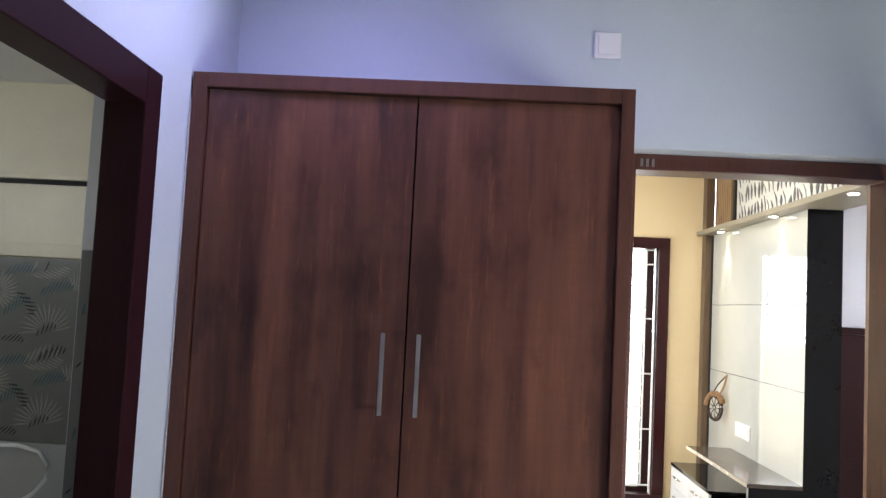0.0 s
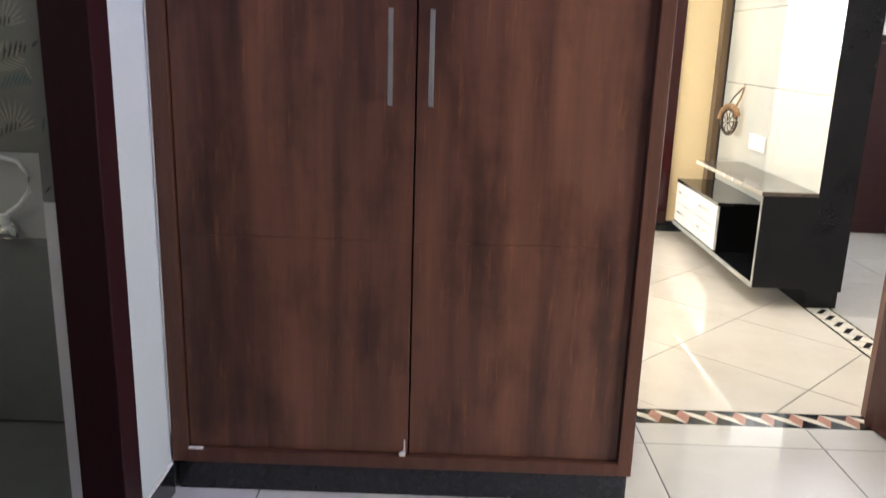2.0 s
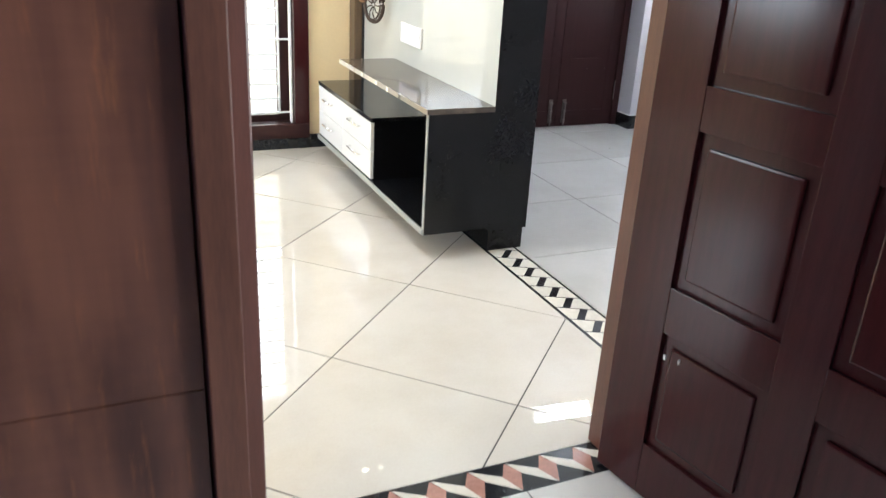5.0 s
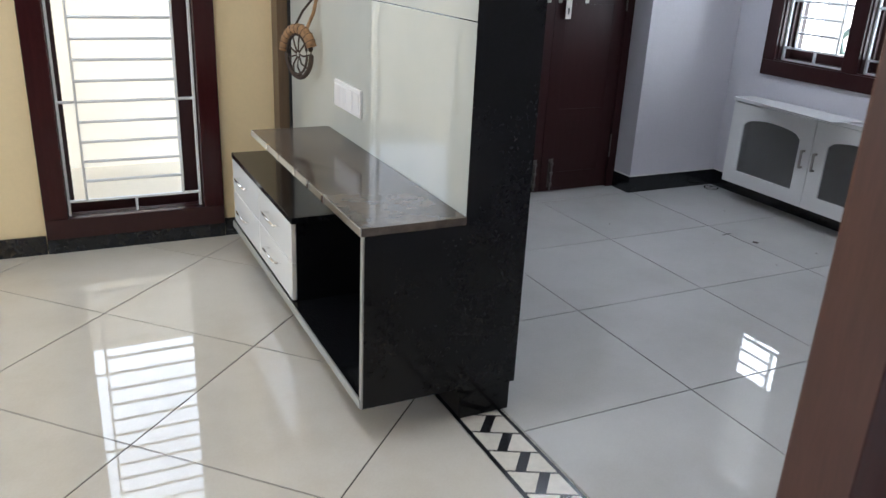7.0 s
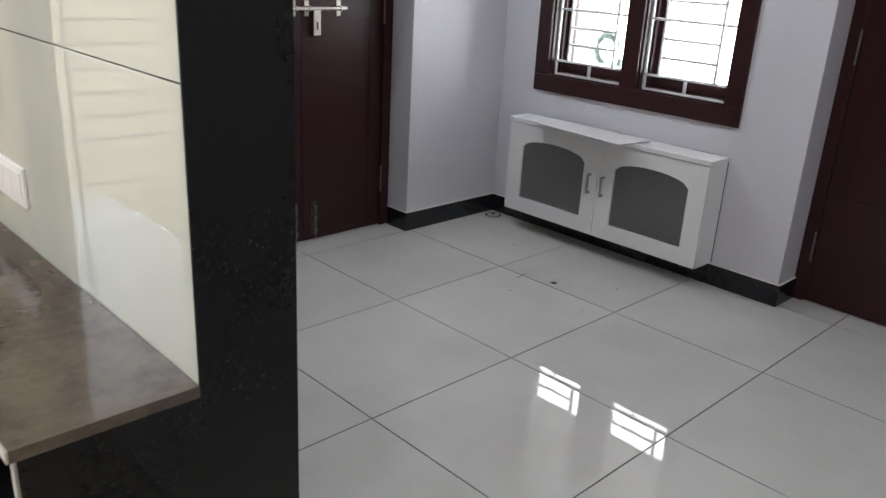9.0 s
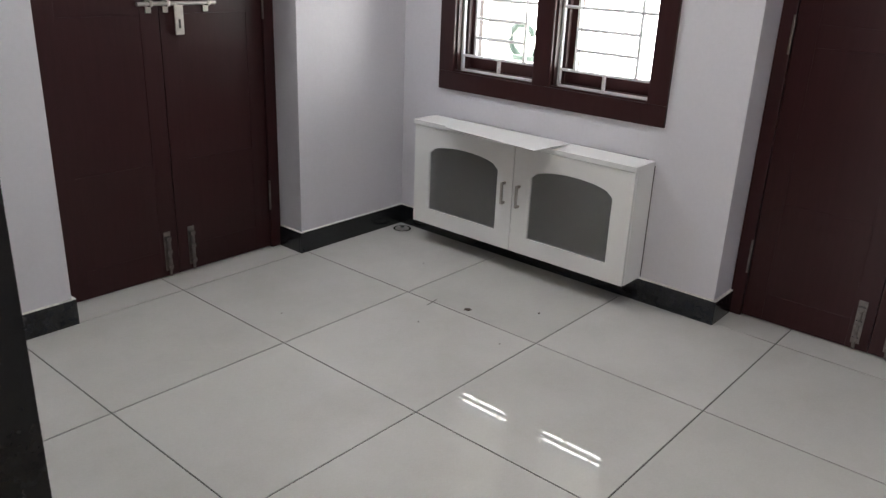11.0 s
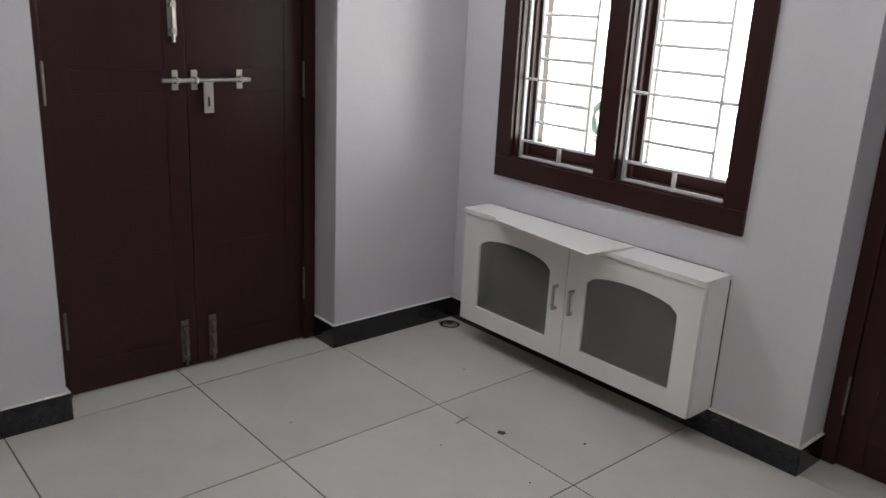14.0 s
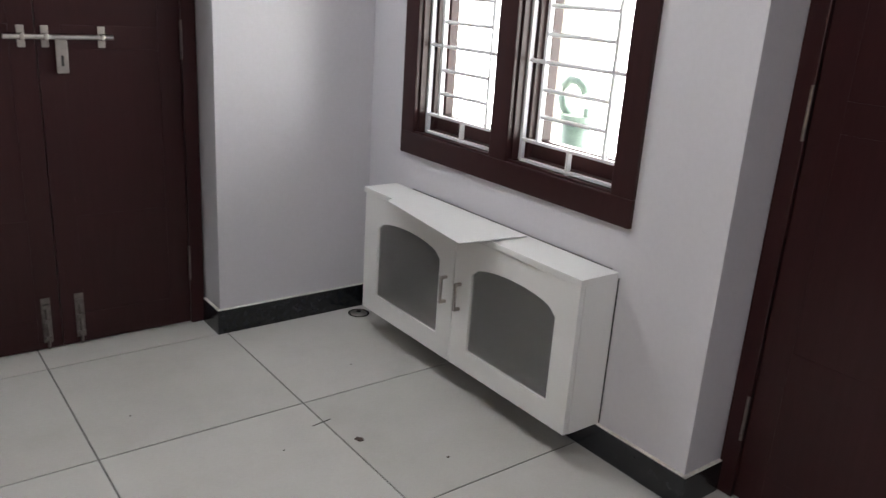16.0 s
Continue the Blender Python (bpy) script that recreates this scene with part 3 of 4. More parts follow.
part("window_frame", bx(bx(bx(box(2.15, 1.2, 0.4, 2.22, 1.26, 1.6), 2.15, 2.24, 0.4, 2.22, 2.3, 1.6), 2.15, 1.26, 0.4, 2.22, 2.24, 0.46), 2.15, 1.26, 1.54, 2.22, 2.24, 1.6), FRAME, added_win)

# ---- bedroom things ----
wardrobe = thing("wardrobe", (-0.16, 2.8, 0), "tall rustic brown laminate wardrobe with two doors on a black plinth", "wardrobe")
bm = box(-0.872, 2.568, 0.105, -0.825, 3.045, 2.293, bevel=0.002)
part("side_panel", bm, LAM_FRAME, wardrobe)
part("side_panel", box(0.514, 2.566, 0.105, 0.556, 3.045, 2.293, bevel=0.002), LAM_FRAME, wardrobe)
part("top_panel", box(-0.825, 2.567, 2.245, 0.514, 3.045, 2.293, bevel=0.002), LAM_FRAME, wardrobe)
part("bottom_panel", box(-0.825, 2.567, 0.105, 0.514, 3.045, 0.146, bevel=0.002), LAM_FRAME, wardrobe)
part("back_panel", box(-0.825, 3.02, 0.146, 0.514, 3.045, 2.245), DARK, wardrobe)
part("plinth", box(-0.862, 2.588, 0.001, 0.55, 3.04, 0.104, bevel=0.002), SKIRT, wardrobe, "polished black granite plinth")
part("cable", tube(bmesh.new(), [(-0.8735, 2.564, 0.2 + 0.1 * k + 0) for k in range(21)], 0.0016, 6), CHIP, wardrobe, "thin white bead of filler")
for x0, x1, hx in ((-0.822, -0.1405, -0.208), (-0.1355, 0.511, -0.0955)):
    leaf = part("door", box(x0, 2.588, 0.149, x1, 2.606, 2.242, bevel=0.0015), LAMINATE, wardrobe)
    part("laminate_sheet", box(x0 + 0.001, 2.586, 0.15, x1 - 0.001, 2.588, 0.8305), LAMINATE, leaf)
    part("laminate_sheet", box(x0 + 0.001, 2.586, 0.8335, x1 - 0.001, 2.588, 2.241), LAMINATE, leaf)
    handle = box(hx - 0.007, 2.553, 1.223, hx + 0.007, 2.561, 1.481, bevel=0.003)
    part("handle", handle, STEEL, leaf, "brushed steel bar handle")
    for z in (1.245, 1.46):
        part("handle_post", rod(bmesh.new(), (hx, 2.56, z), (hx, 2.587, z), 0.005), STEEL, leaf)
bm = bmesh.new()
prism(bm, [(-0.157, 2.585), (-0.147, 2.585), (-0.147, 2.569), (-0.166, 2.569)], 0.146, 0.158)
bx(bm, -0.153, 2.584, 0.15, -0.148, 2.5865, 0.195)
part("paint_chip", bm, CHIP, wardrobe, "white chipped filler")
part("dust_chip", box(-0.824, 2.57, 0.1455, -0.78, 2.585, 0.149), CHIP, wardrobe, "grey dust")


def switch_plate(name, place, turn, w, h, n, label):
    ob = thing(name, (0, 0, 0), label, "switch")
    part("plate", box(-w / 2, -0.010, -h / 2, w / 2, 0, h / 2, bevel=0.003), PLASTIC, ob)
    for k in range(n):
        x = -w / 2 + 0.012 + k * (w - 0.024) / n
        part("rocker", box(x + 0.001, -0.014, -h / 2 + 0.014, x + (w - 0.024) / n - 0.001, -0.009, h / 2 - 0.014, bevel=0.002), PLASTIC, ob)
    ob.matrix_world = Matrix.Translation(place) @ Matrix.Rotation(radians(turn), 4, "Z")
    return ob


switch_plate("switch_plate", (0.539, 3.05, 2.593), 0, 0.10, 0.10, 1, "square white blank switch plate high on the wall")


def ceiling_panel(x, y, z, mat, label):
    ob = thing("ceiling_light", (x, y, z), label, "ceiling light", "flush ceiling lights")
    part("frame", bx(box(x - 0.25, y - 0.25, z - 0.03, x + 0.25, y + 0.25, z, bevel=0.004), x - 0.2, y - 0.2, z - 0.02, x + 0.2, y + 0.2, z), WHITE, ob)
    part("diffuser", box(x - 0.22, y - 0.22, z - 0.034, x + 0.22, y + 0.22, z - 0.031), mat, ob)


ceiling_panel(-0.35, 2.15, 2.95, LED_BLUE, "square lilac tinted flush ceiling light in the bedroom")
# hall panel is unseen, added to carry the overhead fill
ceiling_panel(0.9, 4.9, 2.8, LED_WHITE, "unseen square white ceiling panel added as fill light in the hall")
# dining panel likewise unseen, an added fill source
ceiling_panel(3.4, 4.6, 2.8, LED_WHITE, "unseen square white ceiling panel added as fill light in the dining room")

# ---- bathroom things ----
shower = thing("health_faucet", (-1.55, 2.98, 0.74), "white hand shower hose with chrome wall tap", "faucet")
pts = [(-1.75 + 0.0, 2.97, 0.985), (-1.66, 2.96, 0.985), (-1.56, 2.955, 0.988), (-1.48, 2.955, 0.97), (-1.445, 2.955, 0.925), (-1.45, 2.955, 0.87), (-1.49, 2.96, 0.82), (-1.535, 2.965, 0.79), (-1.55, 2.968, 0.76)]
part("hose", tube(bmesh.new(), pts, 0.008), GRILLE, shower, "white flexible hose", True)
part("tap_body", rod(bmesh.new(), (-1.60, 2.965, 0.725), (-1.51, 2.965, 0.725), 0.022, 16), CHROME, shower, "chrome tap body", True)
part("tap_flange", rod(bmesh.new(), (-1.55, 2.97, 0.73), (-1.55, 2.999, 0.73), 0.034, 18), CHROME, shower, "chrome wall flange")
part("connector", rod(bmesh.new(), (-1.55, 2.966, 0.74), (-1.55, 2.966, 0.785), 0.014, 12), GRILLE, shower)
part("bracket", box(-1.80, 2.955, 0.965, -1.74, 2.999, 1.0, bevel=0.004), GRILLE, shower)


def blade(bm, x, z, a, l, w, flat, limits):
    """One printed blade, tapered at both ends, a hair proud of the tile."""
    pts = []
    for f, h in ((0, 0), (0.3, 0.8), (0.65, 1), (1, 0), (0.65, -0.7), (0.3, -0.6)):
        bend = 0.12 * l * f * f
        u, v = l * f, w * h + bend
        pts.append((x + math.cos(a) * u - math.sin(a) * v, z + math.sin(a) * u + math.cos(a) * v))
    if all(limits[0] < p < limits[1] and 0.996 < q < 1.674 for p, q in pts):
        bm.faces.new([bm.verts.new((p, flat, q)) for p, q in pts])


def sprig(bm, x, z, ang, length, n, flat, limits, both=False):
    """Blades leaning off one rib, on one side or both."""
    for k in range(n):
        f = (k + 0.5) / n
        l = length * 0.55 * math.sin(math.pi * (0.22 + 0.66 * f))
        px, pz = x + math.cos(ang) * length * f, z + math.sin(ang) * length * f
        blade(bm, px, pz, ang + 0.75, l, length * 0.032, flat, limits)
        if both:
            blade(bm, px, pz, ang - 0.75, l, length * 0.028, flat, limits)


def palm(bm, x, z, ang, radius, flat, limits):
    """A fan of thin blades from one point."""
    for k in range(15):
        a = ang + radians(-84 + 12 * k)
        blade(bm, x + math.cos(a) * radius * 0.16, z + math.sin(a) * radius * 0.16, a, radius * (0.86 - 0.0022 * (k - 7) ** 2), 0.0036, flat, limits)


def leaf_tiles(wall, y, x0, x1):
    """The same printed motif on each tile of 0.30 x 0.34 m."""
    limits = (x0 + 0.004, x1 - 0.004)
    pale, teal, dark = bmesh.new(), bmesh.new(), bmesh.new()
    tx = -2.65
    while tx < x1:
        for tz in (0.665, 1.005, 1.345):
            palm(pale, tx + 0.235, tz + 0.055, radians(95), 0.115, y - 0.0008, limits)
            palm(pale, tx + 0.03, tz + 0.20, radians(20), 0.09, y - 0.0008, limits)
            sprig(pale, tx + 0.15, tz + 0.27, radians(15), 0.14, 8, y - 0.0008, limits, True)
            sprig(teal, tx + 0.05, tz + 0.255, radians(8), 0.12, 8, y - 0.0012, limits)
            sprig(teal, tx + 0.06, tz + 0.10, radians(30), 0.12, 8, y - 0.0012, limits)
            sprig(teal, tx + 0.19, tz + 0.185, radians(12), 0.13, 9, y - 0.0012, limits)
            sprig(dark, tx + 0.20, tz + 0.275, radians(20), 0.12, 6, y - 0.0016, limits)
            sprig(dark, tx + 0.055, tz + 0.015, radians(-4), 0.09, 6, y - 0.0016, limits)
            sprig(dark, tx + 0.10, tz + 0.205, radians(-55), 0.11, 6, y - 0.0016, limits)
            sprig(dark, tx + 0.19, tz + 0.03, radians(25), 0.09, 5, y - 0.0016, limits)
        tx += 0.30
    for bm, mat in ((pale, LEAF_PALE), (teal, LEAF_TEAL), (dark, LEAF_DARK)):
        if bm.faces:
            part("leaf_print", bm, mat, wall, "fern leaves printed on the tile")
        else:
            bm.free()


leaf_tiles(bpy.data.objects["wall_bath_leaf"], 3.0, -2.5, -1.06)
leaf_tiles(bpy.data.objects["reveal_bath_leaf"], 2.222, -1.02, -0.985)

# ---- television wall ----
partition = thing("tv_partition", (2.07, 5.6, 0), "black gloss partition with ivory gloss panels and spotlit shelf", "partition")
part("core", box(1.992, 4.654, 0.10, 2.182, 6.513, 2.23), BLACK, partition)
part("foot", box(1.996, 4.66, 0.001, 2.170, 6.513, 0.10, bevel=0.002), BLACK, partition)
for z0, z1 in ((0.457, 1.179), (1.182, 1.678), (1.681, 2.228)):
    part("gloss_panel", box(1.981, 4.66, z0, 1.992, 6.40, z1, bevel=0.0008), GLOSS, partition, "glossy ivory panel")
part("front_edge", box(1.981, 4.654, 0.10, 1.992, 4.6595, 2.229), BLACK, partition)
part("wood_post", box(1.925, 6.415, 0.003, 1.99, 6.512, 2.79, bevel=0.002), POST, partition, "tan wooden corner post")
part("dark_strip", box(1.972, 6.395, 0.003, 1.991, 6.415, 2.228), DARK, partition)
part("shelf", bx(box(1.88, 3.295, 2.23, 2.18, 6.41, 2.265, bevel=0.003), 1.88, 6.41, 2.23, 1.924, 6.524, 2.265, bevel=0.003), SHELF, partition, "thin taupe shelf with spotlights")
for k in range(9):
    part("flute", box(1.985, 6.02 + k * 0.043, 2.265, 2.01, 6.05 + k * 0.043, 2.79, bevel=0.003), WOOD_STRIP, partition)
part("flute_back", box(2.01, 6.0, 2.265, 2.03, 6.41, 2.79), WOOD_STRIP, partition)
# solid dark strip in place of the shaded gap beside the flutes
part("dark_infill", box(1.995, 5.965, 2.265, 2.03, 6.0, 2.79), DARK, partition)
part("upper_panel", box(2.012, 3.295, 2.265, 2.16, 5.965, 2.79), WAVE_WHITE, partition, "white wave-carved panel")
rng = random.Random(9)
y = 3.32
while y < 5.94:
    for row in range(4):
        z = 2.275 + row * 0.13 + rng.uniform(0, 0.03)
        w, h = rng.uniform(0.012, 0.026), rng.uniform(0.07, 0.12)
        bm = bmesh.new()
        sh = rng.uniform(-0.03, 0.05)
        q = [(y, z), (y + w, z + h * 0.5), (y + w * 0.4 + sh, z + h), (y - w * 0.6 + sh * 0.5, z + h * 0.55)]
        a = [bm.verts.new((2.012, u, v)) for u, v in q]
        b = [bm.verts.new((2.008, u, v)) for u, v in q]
        bm.faces.new(b)
        for i in range(4):
            bm.faces.new((a[i], a[(i + 1) % 4], b[(i + 1) % 4], b[i]))
        part("wave", bm, WAVE_DARK, partition)
    y += rng.uniform(0.055, 0.075)
SPOTS = (6.05, 5.02, 4.0)
for y in SPOTS:
    rim = part("spotlight", rod(bmesh.new(), (1.925, y, 2.222), (1.925, y, 2.231), 0.034, 20), WHITE_EDGE, partition, "small recessed warm spotlight")
    part("lens", rod(bmesh.new(), (1.925, y, 2.219), (1.925, y, 2.2225), 0.024, 18), LED_WARM, rim)
    lamp("spot_glow", "SPOT", look((1.925, y, 2.214), (1.945, y, 0)), 7.5, (1.0, 0.88, 0.70), spot_size=radians(58), spot_blend=0.5, radius=0.02)

unit = thing("tv_unit", (1.83, 5.4, 0.112), "floating tv unit with white drawers and black gloss side", "tv unit")
part("bottom_board", box(1.678, 4.664, 0.112, 1.98, 6.33, 0.137, bevel=0.001), BLACK, unit)
part("edge_band", box(1.672, 4.662, 0.111, 1.678, 6.33, 0.138, bevel=0.0008), WHITE_EDGE, unit, "pale grey edge strip")
part("side_board", box(1.680, 4.654, 0.112, 1.981, 4.672, 0.636), BLACK, unit, "black gloss side board")
part("edge_band", box(1.675, 4.654, 0.111, 1.680, 4.672, 0.637, bevel=0.0008), WHITE_EDGE, unit, "pale grey edge strip")
part("back_board", box(1.965, 4.68, 0.137, 1.98, 5.375, 0.636), BLACK, unit)
part("counter", box(1.670, 4.652, 0.637, 1.980, 5.865, 0.660, bevel=0.0015), STONE_TOP, unit, "brown veined stone-look shelf")
for pts in ([(1.69, 5.42), (1.712, 5.355), (1.75, 5.29), (1.80, 5.205), (1.762, 5.30), (1.715, 5.39)], [(1.68, 5.37), (1.70, 5.33), (1.735, 5.27), (1.775, 5.20), (1.74, 5.28), (1.70, 5.35)], [(1.755, 5.715), (1.775, 5.685), (1.80, 5.667), (1.78, 5.70)]):
    part("scuff_mark", prism(bmesh.new(), pts, 0.6601, 0.6604), INK, unit, "dark smeared scuff streak")
part("counter_edge", box(1.6665, 4.652, 0.638, 1.670, 5.865, 0.659), STEEL, unit)
cab = part("drawer_box", box(1.700, 5.375, 0.138, 1.98, 6.327, 0.434), BLACK, unit)
part("box_top", box(1.680, 5.368, 0.434, 1.98, 6.33, 0.456, bevel=0.0015), BLACK_TOP, unit, "black granite box top")
for y0, y1 in ((5.377, 5.846), (5.852, 6.325)):
    for z0, z1 in ((0.142, 0.284), (0.288, 0.430)):
        front = part("drawer", box(1.682, y0, z0, 1.699, y1, z1, bevel=0.0015), WHITE, unit, "white gloss drawer front")
        zm = (z0 + z1) / 2 + 0.02
        ym = (y0 + y1) / 2
        part("handle", tube(bmesh.new(), [(1.682, ym - 0.085, zm), (1.658, ym - 0.08, zm), (1.655, ym, zm), (1.658, ym + 0.08, zm), (1.682, ym + 0.085, zm)], 0.005), CHROME, front, "slim chrome handle", True)
for y in (4.95, 5.1, 5.25, 5.45, 5.6):
    part("clip", box(1.662, y, 0.640, 1.674, y + 0.02, 0.6615, bevel=0.001), CHROME, unit, "small shiny clip")

switch_plate("switch_board", (1.981, 5.625, 0.815), -90, 0.285, 0.10, 4, "long white switch board on the ivory panel")

orn = thing("wreath_ornament", (1.95, 6.05, 0.97), "small straw and twig wreath hanging from a cord", "wall ornament")
C = Vector((1.905, 6.01, 0.925))
U, V, N = Vector((-0.5, 0.866, 0)), Vector((0, 0, 1)), Vector((-0.866, -0.5, 0))


def on_ring(a, ru, rv, off=0.0):
    return C + U * (ru * math.cos(a)) + V * (rv * math.sin(a)) + N * off


turns = [2 * math.pi * k / 26 for k in range(27)]
part("twig_ring", tube(bmesh.new(), [on_ring(a, 0.066, 0.092) for a in turns], 0.010), TWIG, orn, "dark twig ring", True)
part("twig_ring", tube(bmesh.new(), [on_ring(a, 0.054, 0.078, 0.012) for a in turns], 0.005), TWIG, orn, "", True)
for k in range(9):
    a = 2 * math.pi * k / 9 + 0.3
    part("spoke", tube(bmesh.new(), [on_ring(a, 0.008, 0.01, 0.006), on_ring(a + 0.15, 0.035, 0.05, 0.012), on_ring(a, 0.064, 0.09)], 0.0035, 6), TWIG, orn)
part("straw_band", tube(bmesh.new(), [on_ring(radians(5 + 14 * k), 0.078, 0.10, 0.004) for k in range(12)], 0.021, 10), ROPE, orn, "straw wrapped rope band", True)
for k in range(10):
    a = radians(12 + 15 * k)
    rim = [on_ring(a, 0.078 + 0.022 * math.cos(b), 0.10 + 0.022 * math.cos(b), 0.004 + 0.022 * math.sin(b)) for b in [2 * math.pi * q / 10 for q in range(11)]]
    part("binding", tube(bmesh.new(), rim, 0.0012, 5), TWIG, orn)
top = Vector((1.977, 5.985, 1.165))
part("cord", tube(bmesh.new(), [on_ring(radians(60), 0.07, 0.1), Vector((1.93, 6.035, 1.09)), Vector((1.962, 6.005, 1.14)), top], 0.005, 6), TWIG, orn, "dark hanging cord")
part("cord", tube(bmesh.new(), [on_ring(radians(120), 0.07, 0.1), Vector((1.955, 5.97, 1.09)), top], 0.007, 6), ROPE, orn, "straw hanging cord")
part("hook", rod(bmesh.new(), (1.981, 5.985, 1.167), (1.965, 5.985, 1.171), 0.006), STEEL, orn)

# ---- dining things ----
cabinet = thing("wall_cabinet", (4.7, 5.7, 0.104), "white wall-hung cabinet with arched frosted glass doors under the window", "cabinet")
CX, CY0, CY1, CZ0, CZ1 = 4.624, 5.114, 6.283, 0.104, 0.588
part("side", box(CX + 0.0205, CY0, CZ0, 4.781, CY0 + 0.018, CZ1, bevel=0.001), WHITE, cabinet)
part("side", box(CX + 0.0205, CY1 - 0.018, CZ0, 4.781, CY1, CZ1, bevel=0.001), WHITE, cabinet)
part("bottom", box(CX + 0.018, CY0 + 0.018, CZ0, 4.775, CY1 - 0.018, CZ0 + 0.018), WHITE, cabinet)
part("back", box(4.765, CY0 + 0.0182, CZ0 + 0.0182, 4.781, CY1 - 0.0182, CZ1 - 0.0005), WHITE_EDGE, cabinet, "grey back board")
part("top", box(CX - 0.006, CY0 - 0.004, CZ1, 4.772, CY1 + 0.004, CZ1 + 0.022, bevel=0.002), WHITE, cabinet)
# two solid dark strips paint the shade between cabinet and wall
part("side_gap_shade", box(4.778, CY0 - 0.0025, CZ0 + 0.002, 4.7816, CY0 - 0.0002, CZ1), DARK, cabinet, "dark strip standing for the shaded gap beside the wall")
part("wall_gap_shade", box(4.7725, CY0 + 0.03, CZ1 + 0.001, 4.781, CY1 - 0.1, CZ1 + 0.021), DARK, cabinet, "dark strip standing for the shaded gap along the wall")


def arched_door(y0, y1, gy0, gy1, side):
    """A door leaf with an arched opening, framed as one bmesh, and its pane and handle."""
    z0, z1, gb, gs, gt = CZ0 + 0.002, CZ1 - 0.003, 0.184, 0.462, 0.510
    n = 14
    arc = [(gy0 + (gy1 - gy0) * k / n, gs + (gt - gs) * (1 - (2 * k / n - 1) ** 2) ** 0.5 if 0 < k < n else gs) for k in range(n + 1)]
    inner = [(gy0, gb)] + arc + [(gy1, gb)]
    outer = [(y0, z0), (y0, z1)] + [(a, z1) for a, _ in arc[1:-1]] + [(y1, z1), (y1, z0)]
    bm = bmesh.new()
    rings = [[bm.verts.new((x, *p)) for p in loop] for loop in (inner, outer) for x in (CX, CX + 0.018)]
    m = len(inner)
    for k in range(m):
        q = (k + 1) % m
        for a, b in ((0, 2), (1, 3), (0, 1), (2, 3)):
            bm.faces.new((rings[a][k], rings[a][q], rings[b][q], rings[b][k]))
    leaf = part("door", bm, WHITE, cabinet)
    part("pane", box(CX + 0.008, gy0 - 0.004, gb - 0.004, CX + 0.012, gy1 + 0.004, gt + 0.003), FROST, leaf, "grey frosted glass pane")
    h = part("handle", box(CX - 0.027, side - 0.006, 0.318, CX - 0.019, side + 0.006, 0.418, bevel=0.002), DULL_STEEL, leaf, "satin steel bow handle")
    for z in (0.323, 0.413):
        part("handle_post", box(CX - 0.022, side - 0.005, z - 0.005, CX, side + 0.005, z + 0.005), DULL_STEEL, leaf)


arched_door(CY0 + 0.002, 5.691, 5.203, 5.600, 5.655)
arched_door(5.695, CY1 - 0.002, 5.780, 6.185, 5.735)

batten = thing("wall_light", (3.8, 6.5, 2.4), "white wall-mounted batten light above the low door", "wall light")
part("housing", box(3.52, 6.47, 2.36, 4.08, 6.514, 2.48, bevel=0.006), WHITE, batten)
part("diffuser", box(3.54, 6.452, 2.365, 4.06, 6.4695, 2.475, bevel=0.006), LED_WHITE, batten)

# a loose laminate sheet resting on the cabinet, its corner past the front
sheet = bmesh.new()
n = 10
grid = []
for i in range(n + 1):
    f = i / n
    bk, fr = Vector((4.755, 6.10 - 0.61 * f, 0)), Vector((4.575 - 0.10 * f, 6.06 - 0.56 * f, 0))
    row = []
    for j in range(n + 1):
        g = j / n
        p = bk.lerp(fr, g)
        p.z = CZ1 + 0.024 + 0.012 * g * f
        row.append(p)
    grid.append(row)
for dz in (0, 0.003):
    vs = [[sheet.verts.new(p + Vector((0, 0, dz))) for p in row] for row in grid]
    for i in range(n):
        for j in range(n):
            sheet.faces.new((vs[i][j], vs[i + 1][j], vs[i + 1][j + 1], vs[i][j + 1]))
bmesh.ops.bridge_loops(sheet, edges=[e for e in sheet.edges if e.is_boundary])
tagged(part("laminate_offcut", sheet, WHITE), "loose white laminate sheet lying skewed on the cabinet", "sheet")

drain = thing("floor_drain", (4.692, 6.42, 0), "round steel floor drain cover in the corner", "drain")
part("rim", rod(bmesh.new(), (4.692, 6.42, 0.0), (4.692, 6.42, 0.006), 0.046, 24), CHROME, drain)
dome = bmesh.new()
bmesh.ops.create_cone(dome, cap_ends=True, segments=24, radius1=0.038, radius2=0.018, depth=0.007, matrix=Matrix.Translation((4.692, 6.42, 0.0095)))
part("dome", dome, DULL_STEEL, drain)
part("cap", rod(bmesh.new(), (4.692, 6.42, 0.013), (4.692, 6.42, 0.015), 0.010, 16), DARK, drain)
bm = bmesh.new()
prism(bm, [(4.165, 5.565), (4.172, 5.545), (4.186, 5.543), (4.19, 5.555), (4.178, 5.57)], 0.0, 0.003)
tagged(part("debris", bm, TWIG), "small dark scrap lying on the floor tile", "debris")
bm = bmesh.new()
rod(bm, (4.09, 5.70, 0.001), (4.16, 5.71, 0.001), 0.0015, 6)
tagged(part("scratch", bm, GROUT), "short grey scratch mark on the floor tile", "mark")

for x, y, r in ((4.36, 5.33, 0.006), (3.95, 5.62, 0.004), (4.03, 5.28, 0.004), (3.62, 6.05, 0.004), (4.42, 6.02, 0.004)):
    bm = bmesh.new()
    bmesh.ops.create_icosphere(bm, subdivisions=1, radius=r, matrix=Matrix.Translation((x, y, 0.001)) @ Matrix.Diagonal((1, 0.7, 0.4, 1)))
    tagged(part("grit", bm, TWIG), "tiny dark speck of grit on the floor", "debris", "specks of grit")

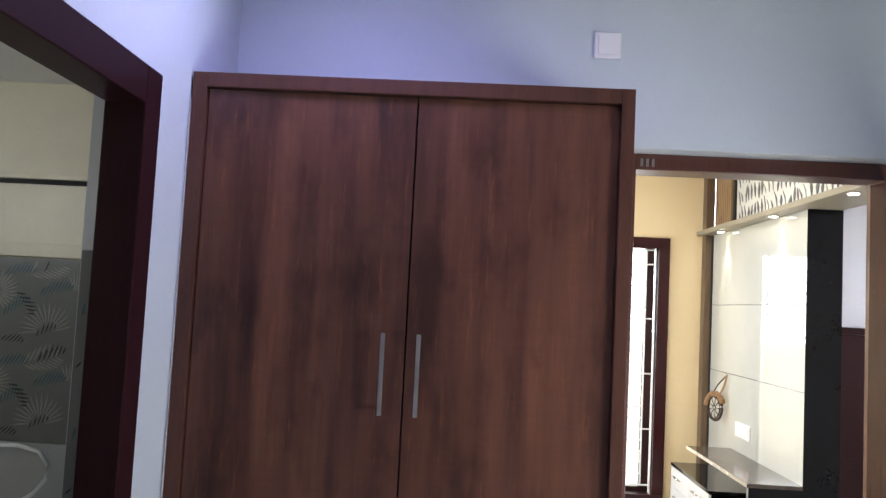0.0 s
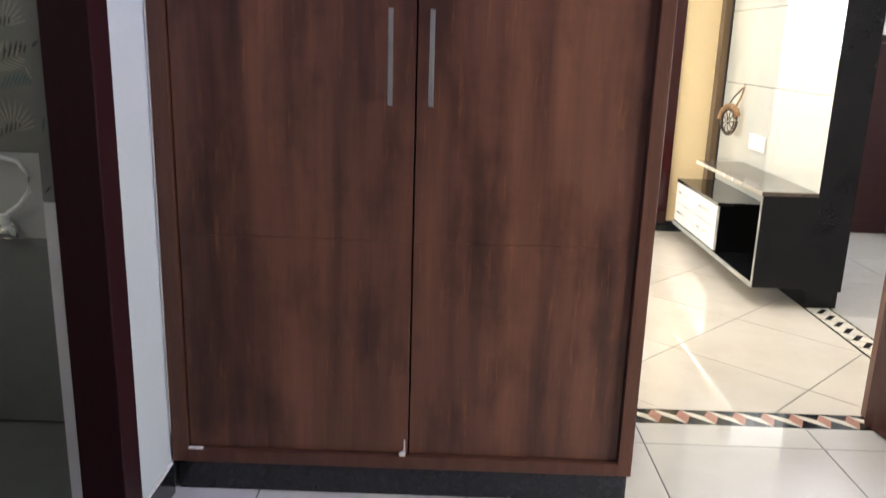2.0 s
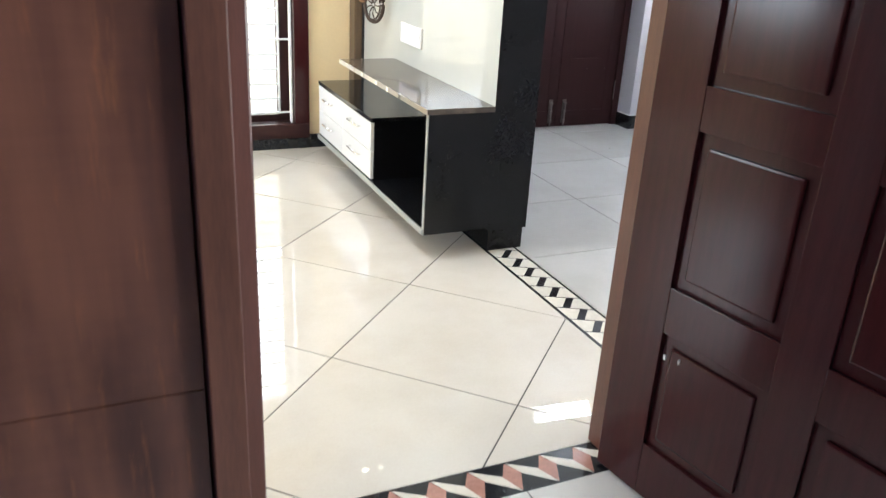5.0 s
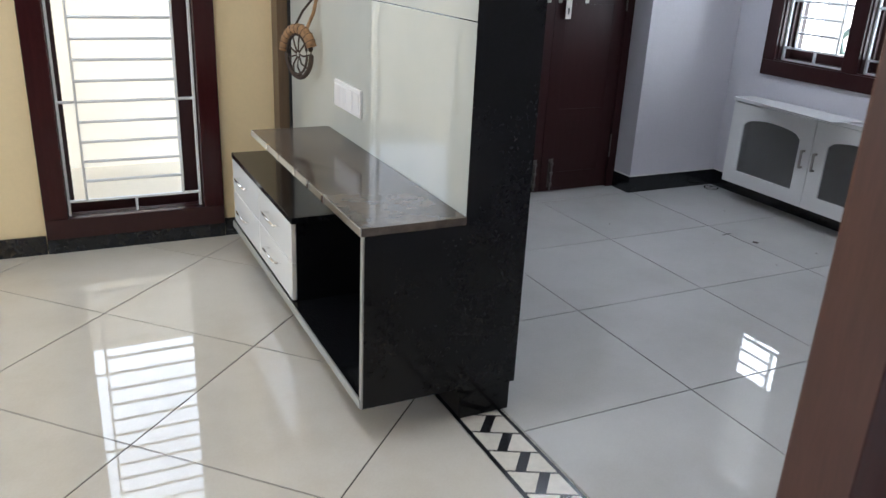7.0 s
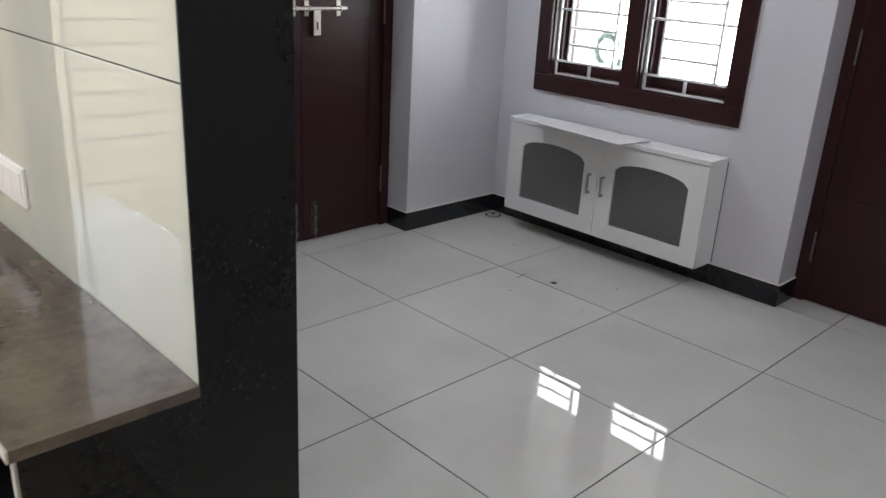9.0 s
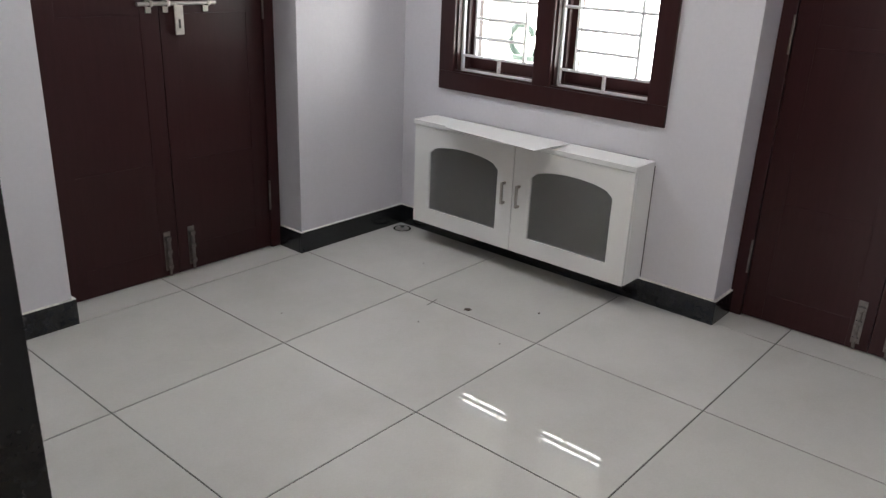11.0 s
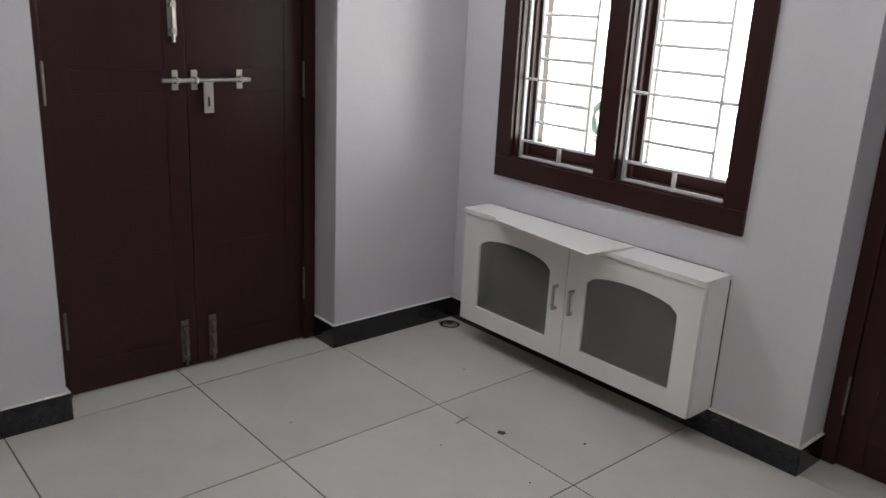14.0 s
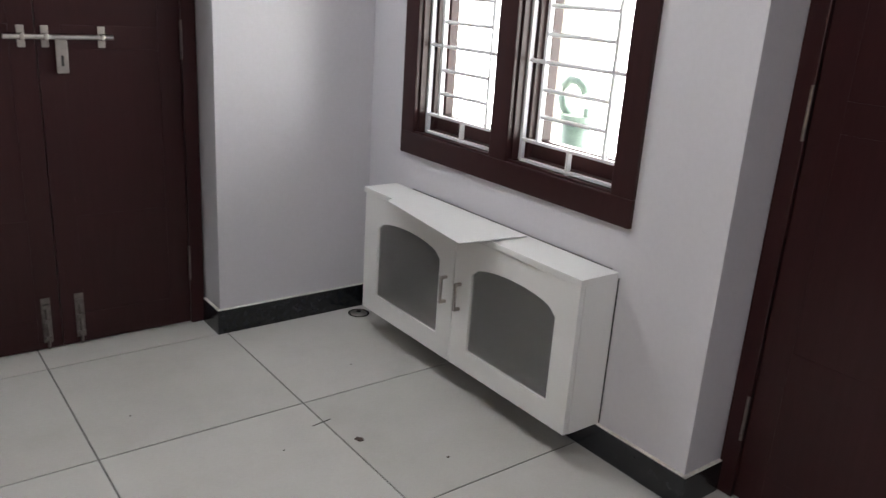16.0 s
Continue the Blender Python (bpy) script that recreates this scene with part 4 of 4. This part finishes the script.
# ---- yard things ----
TX, TY = 6.53, 7.0
tap = thing("garden_standpipe", (TX, TY, -0.06), "green hand pump with a curved handle outside the window", "hand pump")
part("barrel", rod(bmesh.new(), (TX, TY, -0.06), (TX, TY, 0.66), 0.085, 20), HOSE_GREEN, tap, "", True)
part("collar", rod(bmesh.new(), (TX, TY, 0.66), (TX, TY, 0.70), 0.1, 20), HOSE_GREEN, tap)
part("knob", rod(bmesh.new(), (TX, TY - 0.07, 0.70), (TX, TY - 0.07, 0.75), 0.018, 10), HOSE_GREEN, tap)
part("handle", tube(bmesh.new(), [(TX, TY + 0.07, 0.69), (TX, TY + 0.12, 0.73), (TX, TY + 0.145, 0.79), (TX, TY + 0.13, 0.86), (TX, TY + 0.085, 0.90), (TX, TY + 0.02, 0.895), (TX, TY - 0.03, 0.86), (TX, TY - 0.045, 0.83)], 0.024, 10), HOSE_GREEN, tap, "", True)
post = thing("garden_post", (7.1, 7.6, -0.06), "cream painted low masonry post outside the window", "post")
part("shaft", box(7.0, 7.5, -0.06, 7.19, 7.72, 1.3, bevel=0.01), OUTER, post)
part("cap", box(6.98, 7.48, 1.3, 7.195, 7.74, 1.36, bevel=0.01), OUTER, post)



# ---- floors, tile by tile ----
def clipped(poly, x0, y0, x1, y1):
    for axis, bound, sign in ((0, x0, 1), (0, x1, -1), (1, y0, 1), (1, y1, -1)):
        out = []
        for i, p in enumerate(poly):
            q = poly[(i + 1) % len(poly)]
            a, b = sign * (p[axis] - bound), sign * (q[axis] - bound)
            if a >= 0:
                out.append(p)
            if a * b < 0:
                f = a / (a - b)
                out.append((p[0] + f * (q[0] - p[0]), p[1] + f * (q[1] - p[1])))
        poly = out
        if len(poly) < 3:
            return []
    return poly


def tiled(name, rect, origin, size, turn, mat, label, gap=0.0052):
    x0, y0, x1, y1 = rect
    base = shell(name, box(x0, y0, -0.06, x1, y1, -0.0025), GROUT, label, "floor")
    c, s = math.cos(radians(turn)), math.sin(radians(turn))
    h = (size - gap) / 2
    for i in range(-12, 13):
        for j in range(-12, 13):
            u, v = (i + 0.5) * size, (j + 0.5) * size
            poly = [(origin[0] + c * (u + a) - s * (v + b), origin[1] + s * (u + a) + c * (v + b)) for a, b in ((-h, -h), (h, -h), (h, h), (-h, h))]
            poly = clipped(poly, x0, y0, x1, y1)
            if poly:
                part("tile", prism(bmesh.new(), poly, -0.01, 0.0), mat, base)


tiled("floor_bedroom", (-0.88, -1.3, 2.75, 3.153), (0.048, 2.99), 0.657, 0, TILE_BED, "polished white vitrified tile floor of the bedroom")
tiled("floor_hall", (-3.05, 3.282, 1.985, FAR), (1.53, 3.515), 0.648, 45, TILE_HALL, "polished ivory vitrified tiles laid diagonally in the hall")
tiled("floor_dining", (2.15, 3.282, 5.004, 6.728), (2.811, 5.188), 0.6605, 0, TILE_DINING, "polished pale grey vitrified tile floor of the dining room")

# stone inlay under the bedroom door
sill = shell("floor_border", box(0.62, 3.1545, -0.06, 1.70, 3.2805, -0.001), INK, "black stone threshold with pink and cream cube inlay", "floor border")
P0, P1, PITCH = 3.157, 3.279, 0.111


def inlay(pts, k, mat):
    poly = [(0.66 + (k + u) * PITCH, P1 - v * (P1 - P0)) for u, v in pts]
    poly = clipped(poly, 0.63, 3.15, 1.69, 3.28)
    if poly:
        part("inlay_stone", prism(bmesh.new(), poly, -0.004, 0.0), mat, sill)


for k in range(-1, 10):
    inlay([(0.0, 0.45), (0.27, 0.03), (0.53, 0.42), (0.26, 0.96)], k, PINK)
    inlay([(0.31, 0.03), (1.0, 0.42), (1.24, 0.97), (0.55, 0.45)], k, CREAM_STONE)

# zigzag band between hall and dining
band = shell("floor_band", box(1.9855, 3.2825, -0.06, 2.1495, 6.5, -0.001), INK, "black stone floor band with cream zigzag inlay", "floor border")
PITCH_Z, HALF = 0.1035, 0.0042


def strip_line(k, x):
    return 3.3465 + k * PITCH_Z - 0.5 * (x - 2.0)


for k in range(0, 31):
    left = [(2.004, strip_line(k, 2.004) - HALF), (2.085, strip_line(k, 2.085) - HALF), (2.028, strip_line(k - 1, 2.028) + HALF), (2.004, strip_line(k - 1, 2.004) + HALF)]
    right = [(2.112, strip_line(k, 2.112) - HALF), (2.133, strip_line(k, 2.133) - HALF), (2.133, strip_line(k - 1, 2.133) + HALF), (2.055, strip_line(k - 1, 2.055) + HALF)]
    for pts in (left, right):
        pts = clipped(pts, 1.99, 3.284, 2.145, 6.49)
        if pts:
            part("inlay_stone", prism(bmesh.new(), pts, -0.004, 0.0), CREAM_STONE, band)
for x in (1.9862, 2.1466):
    part("pale_line", prism(bmesh.new(), [(x, 3.283), (x + 0.002, 3.283), (x + 0.002, 6.49), (x, 6.49)], -0.004, 0.0), CREAM_STONE, band)
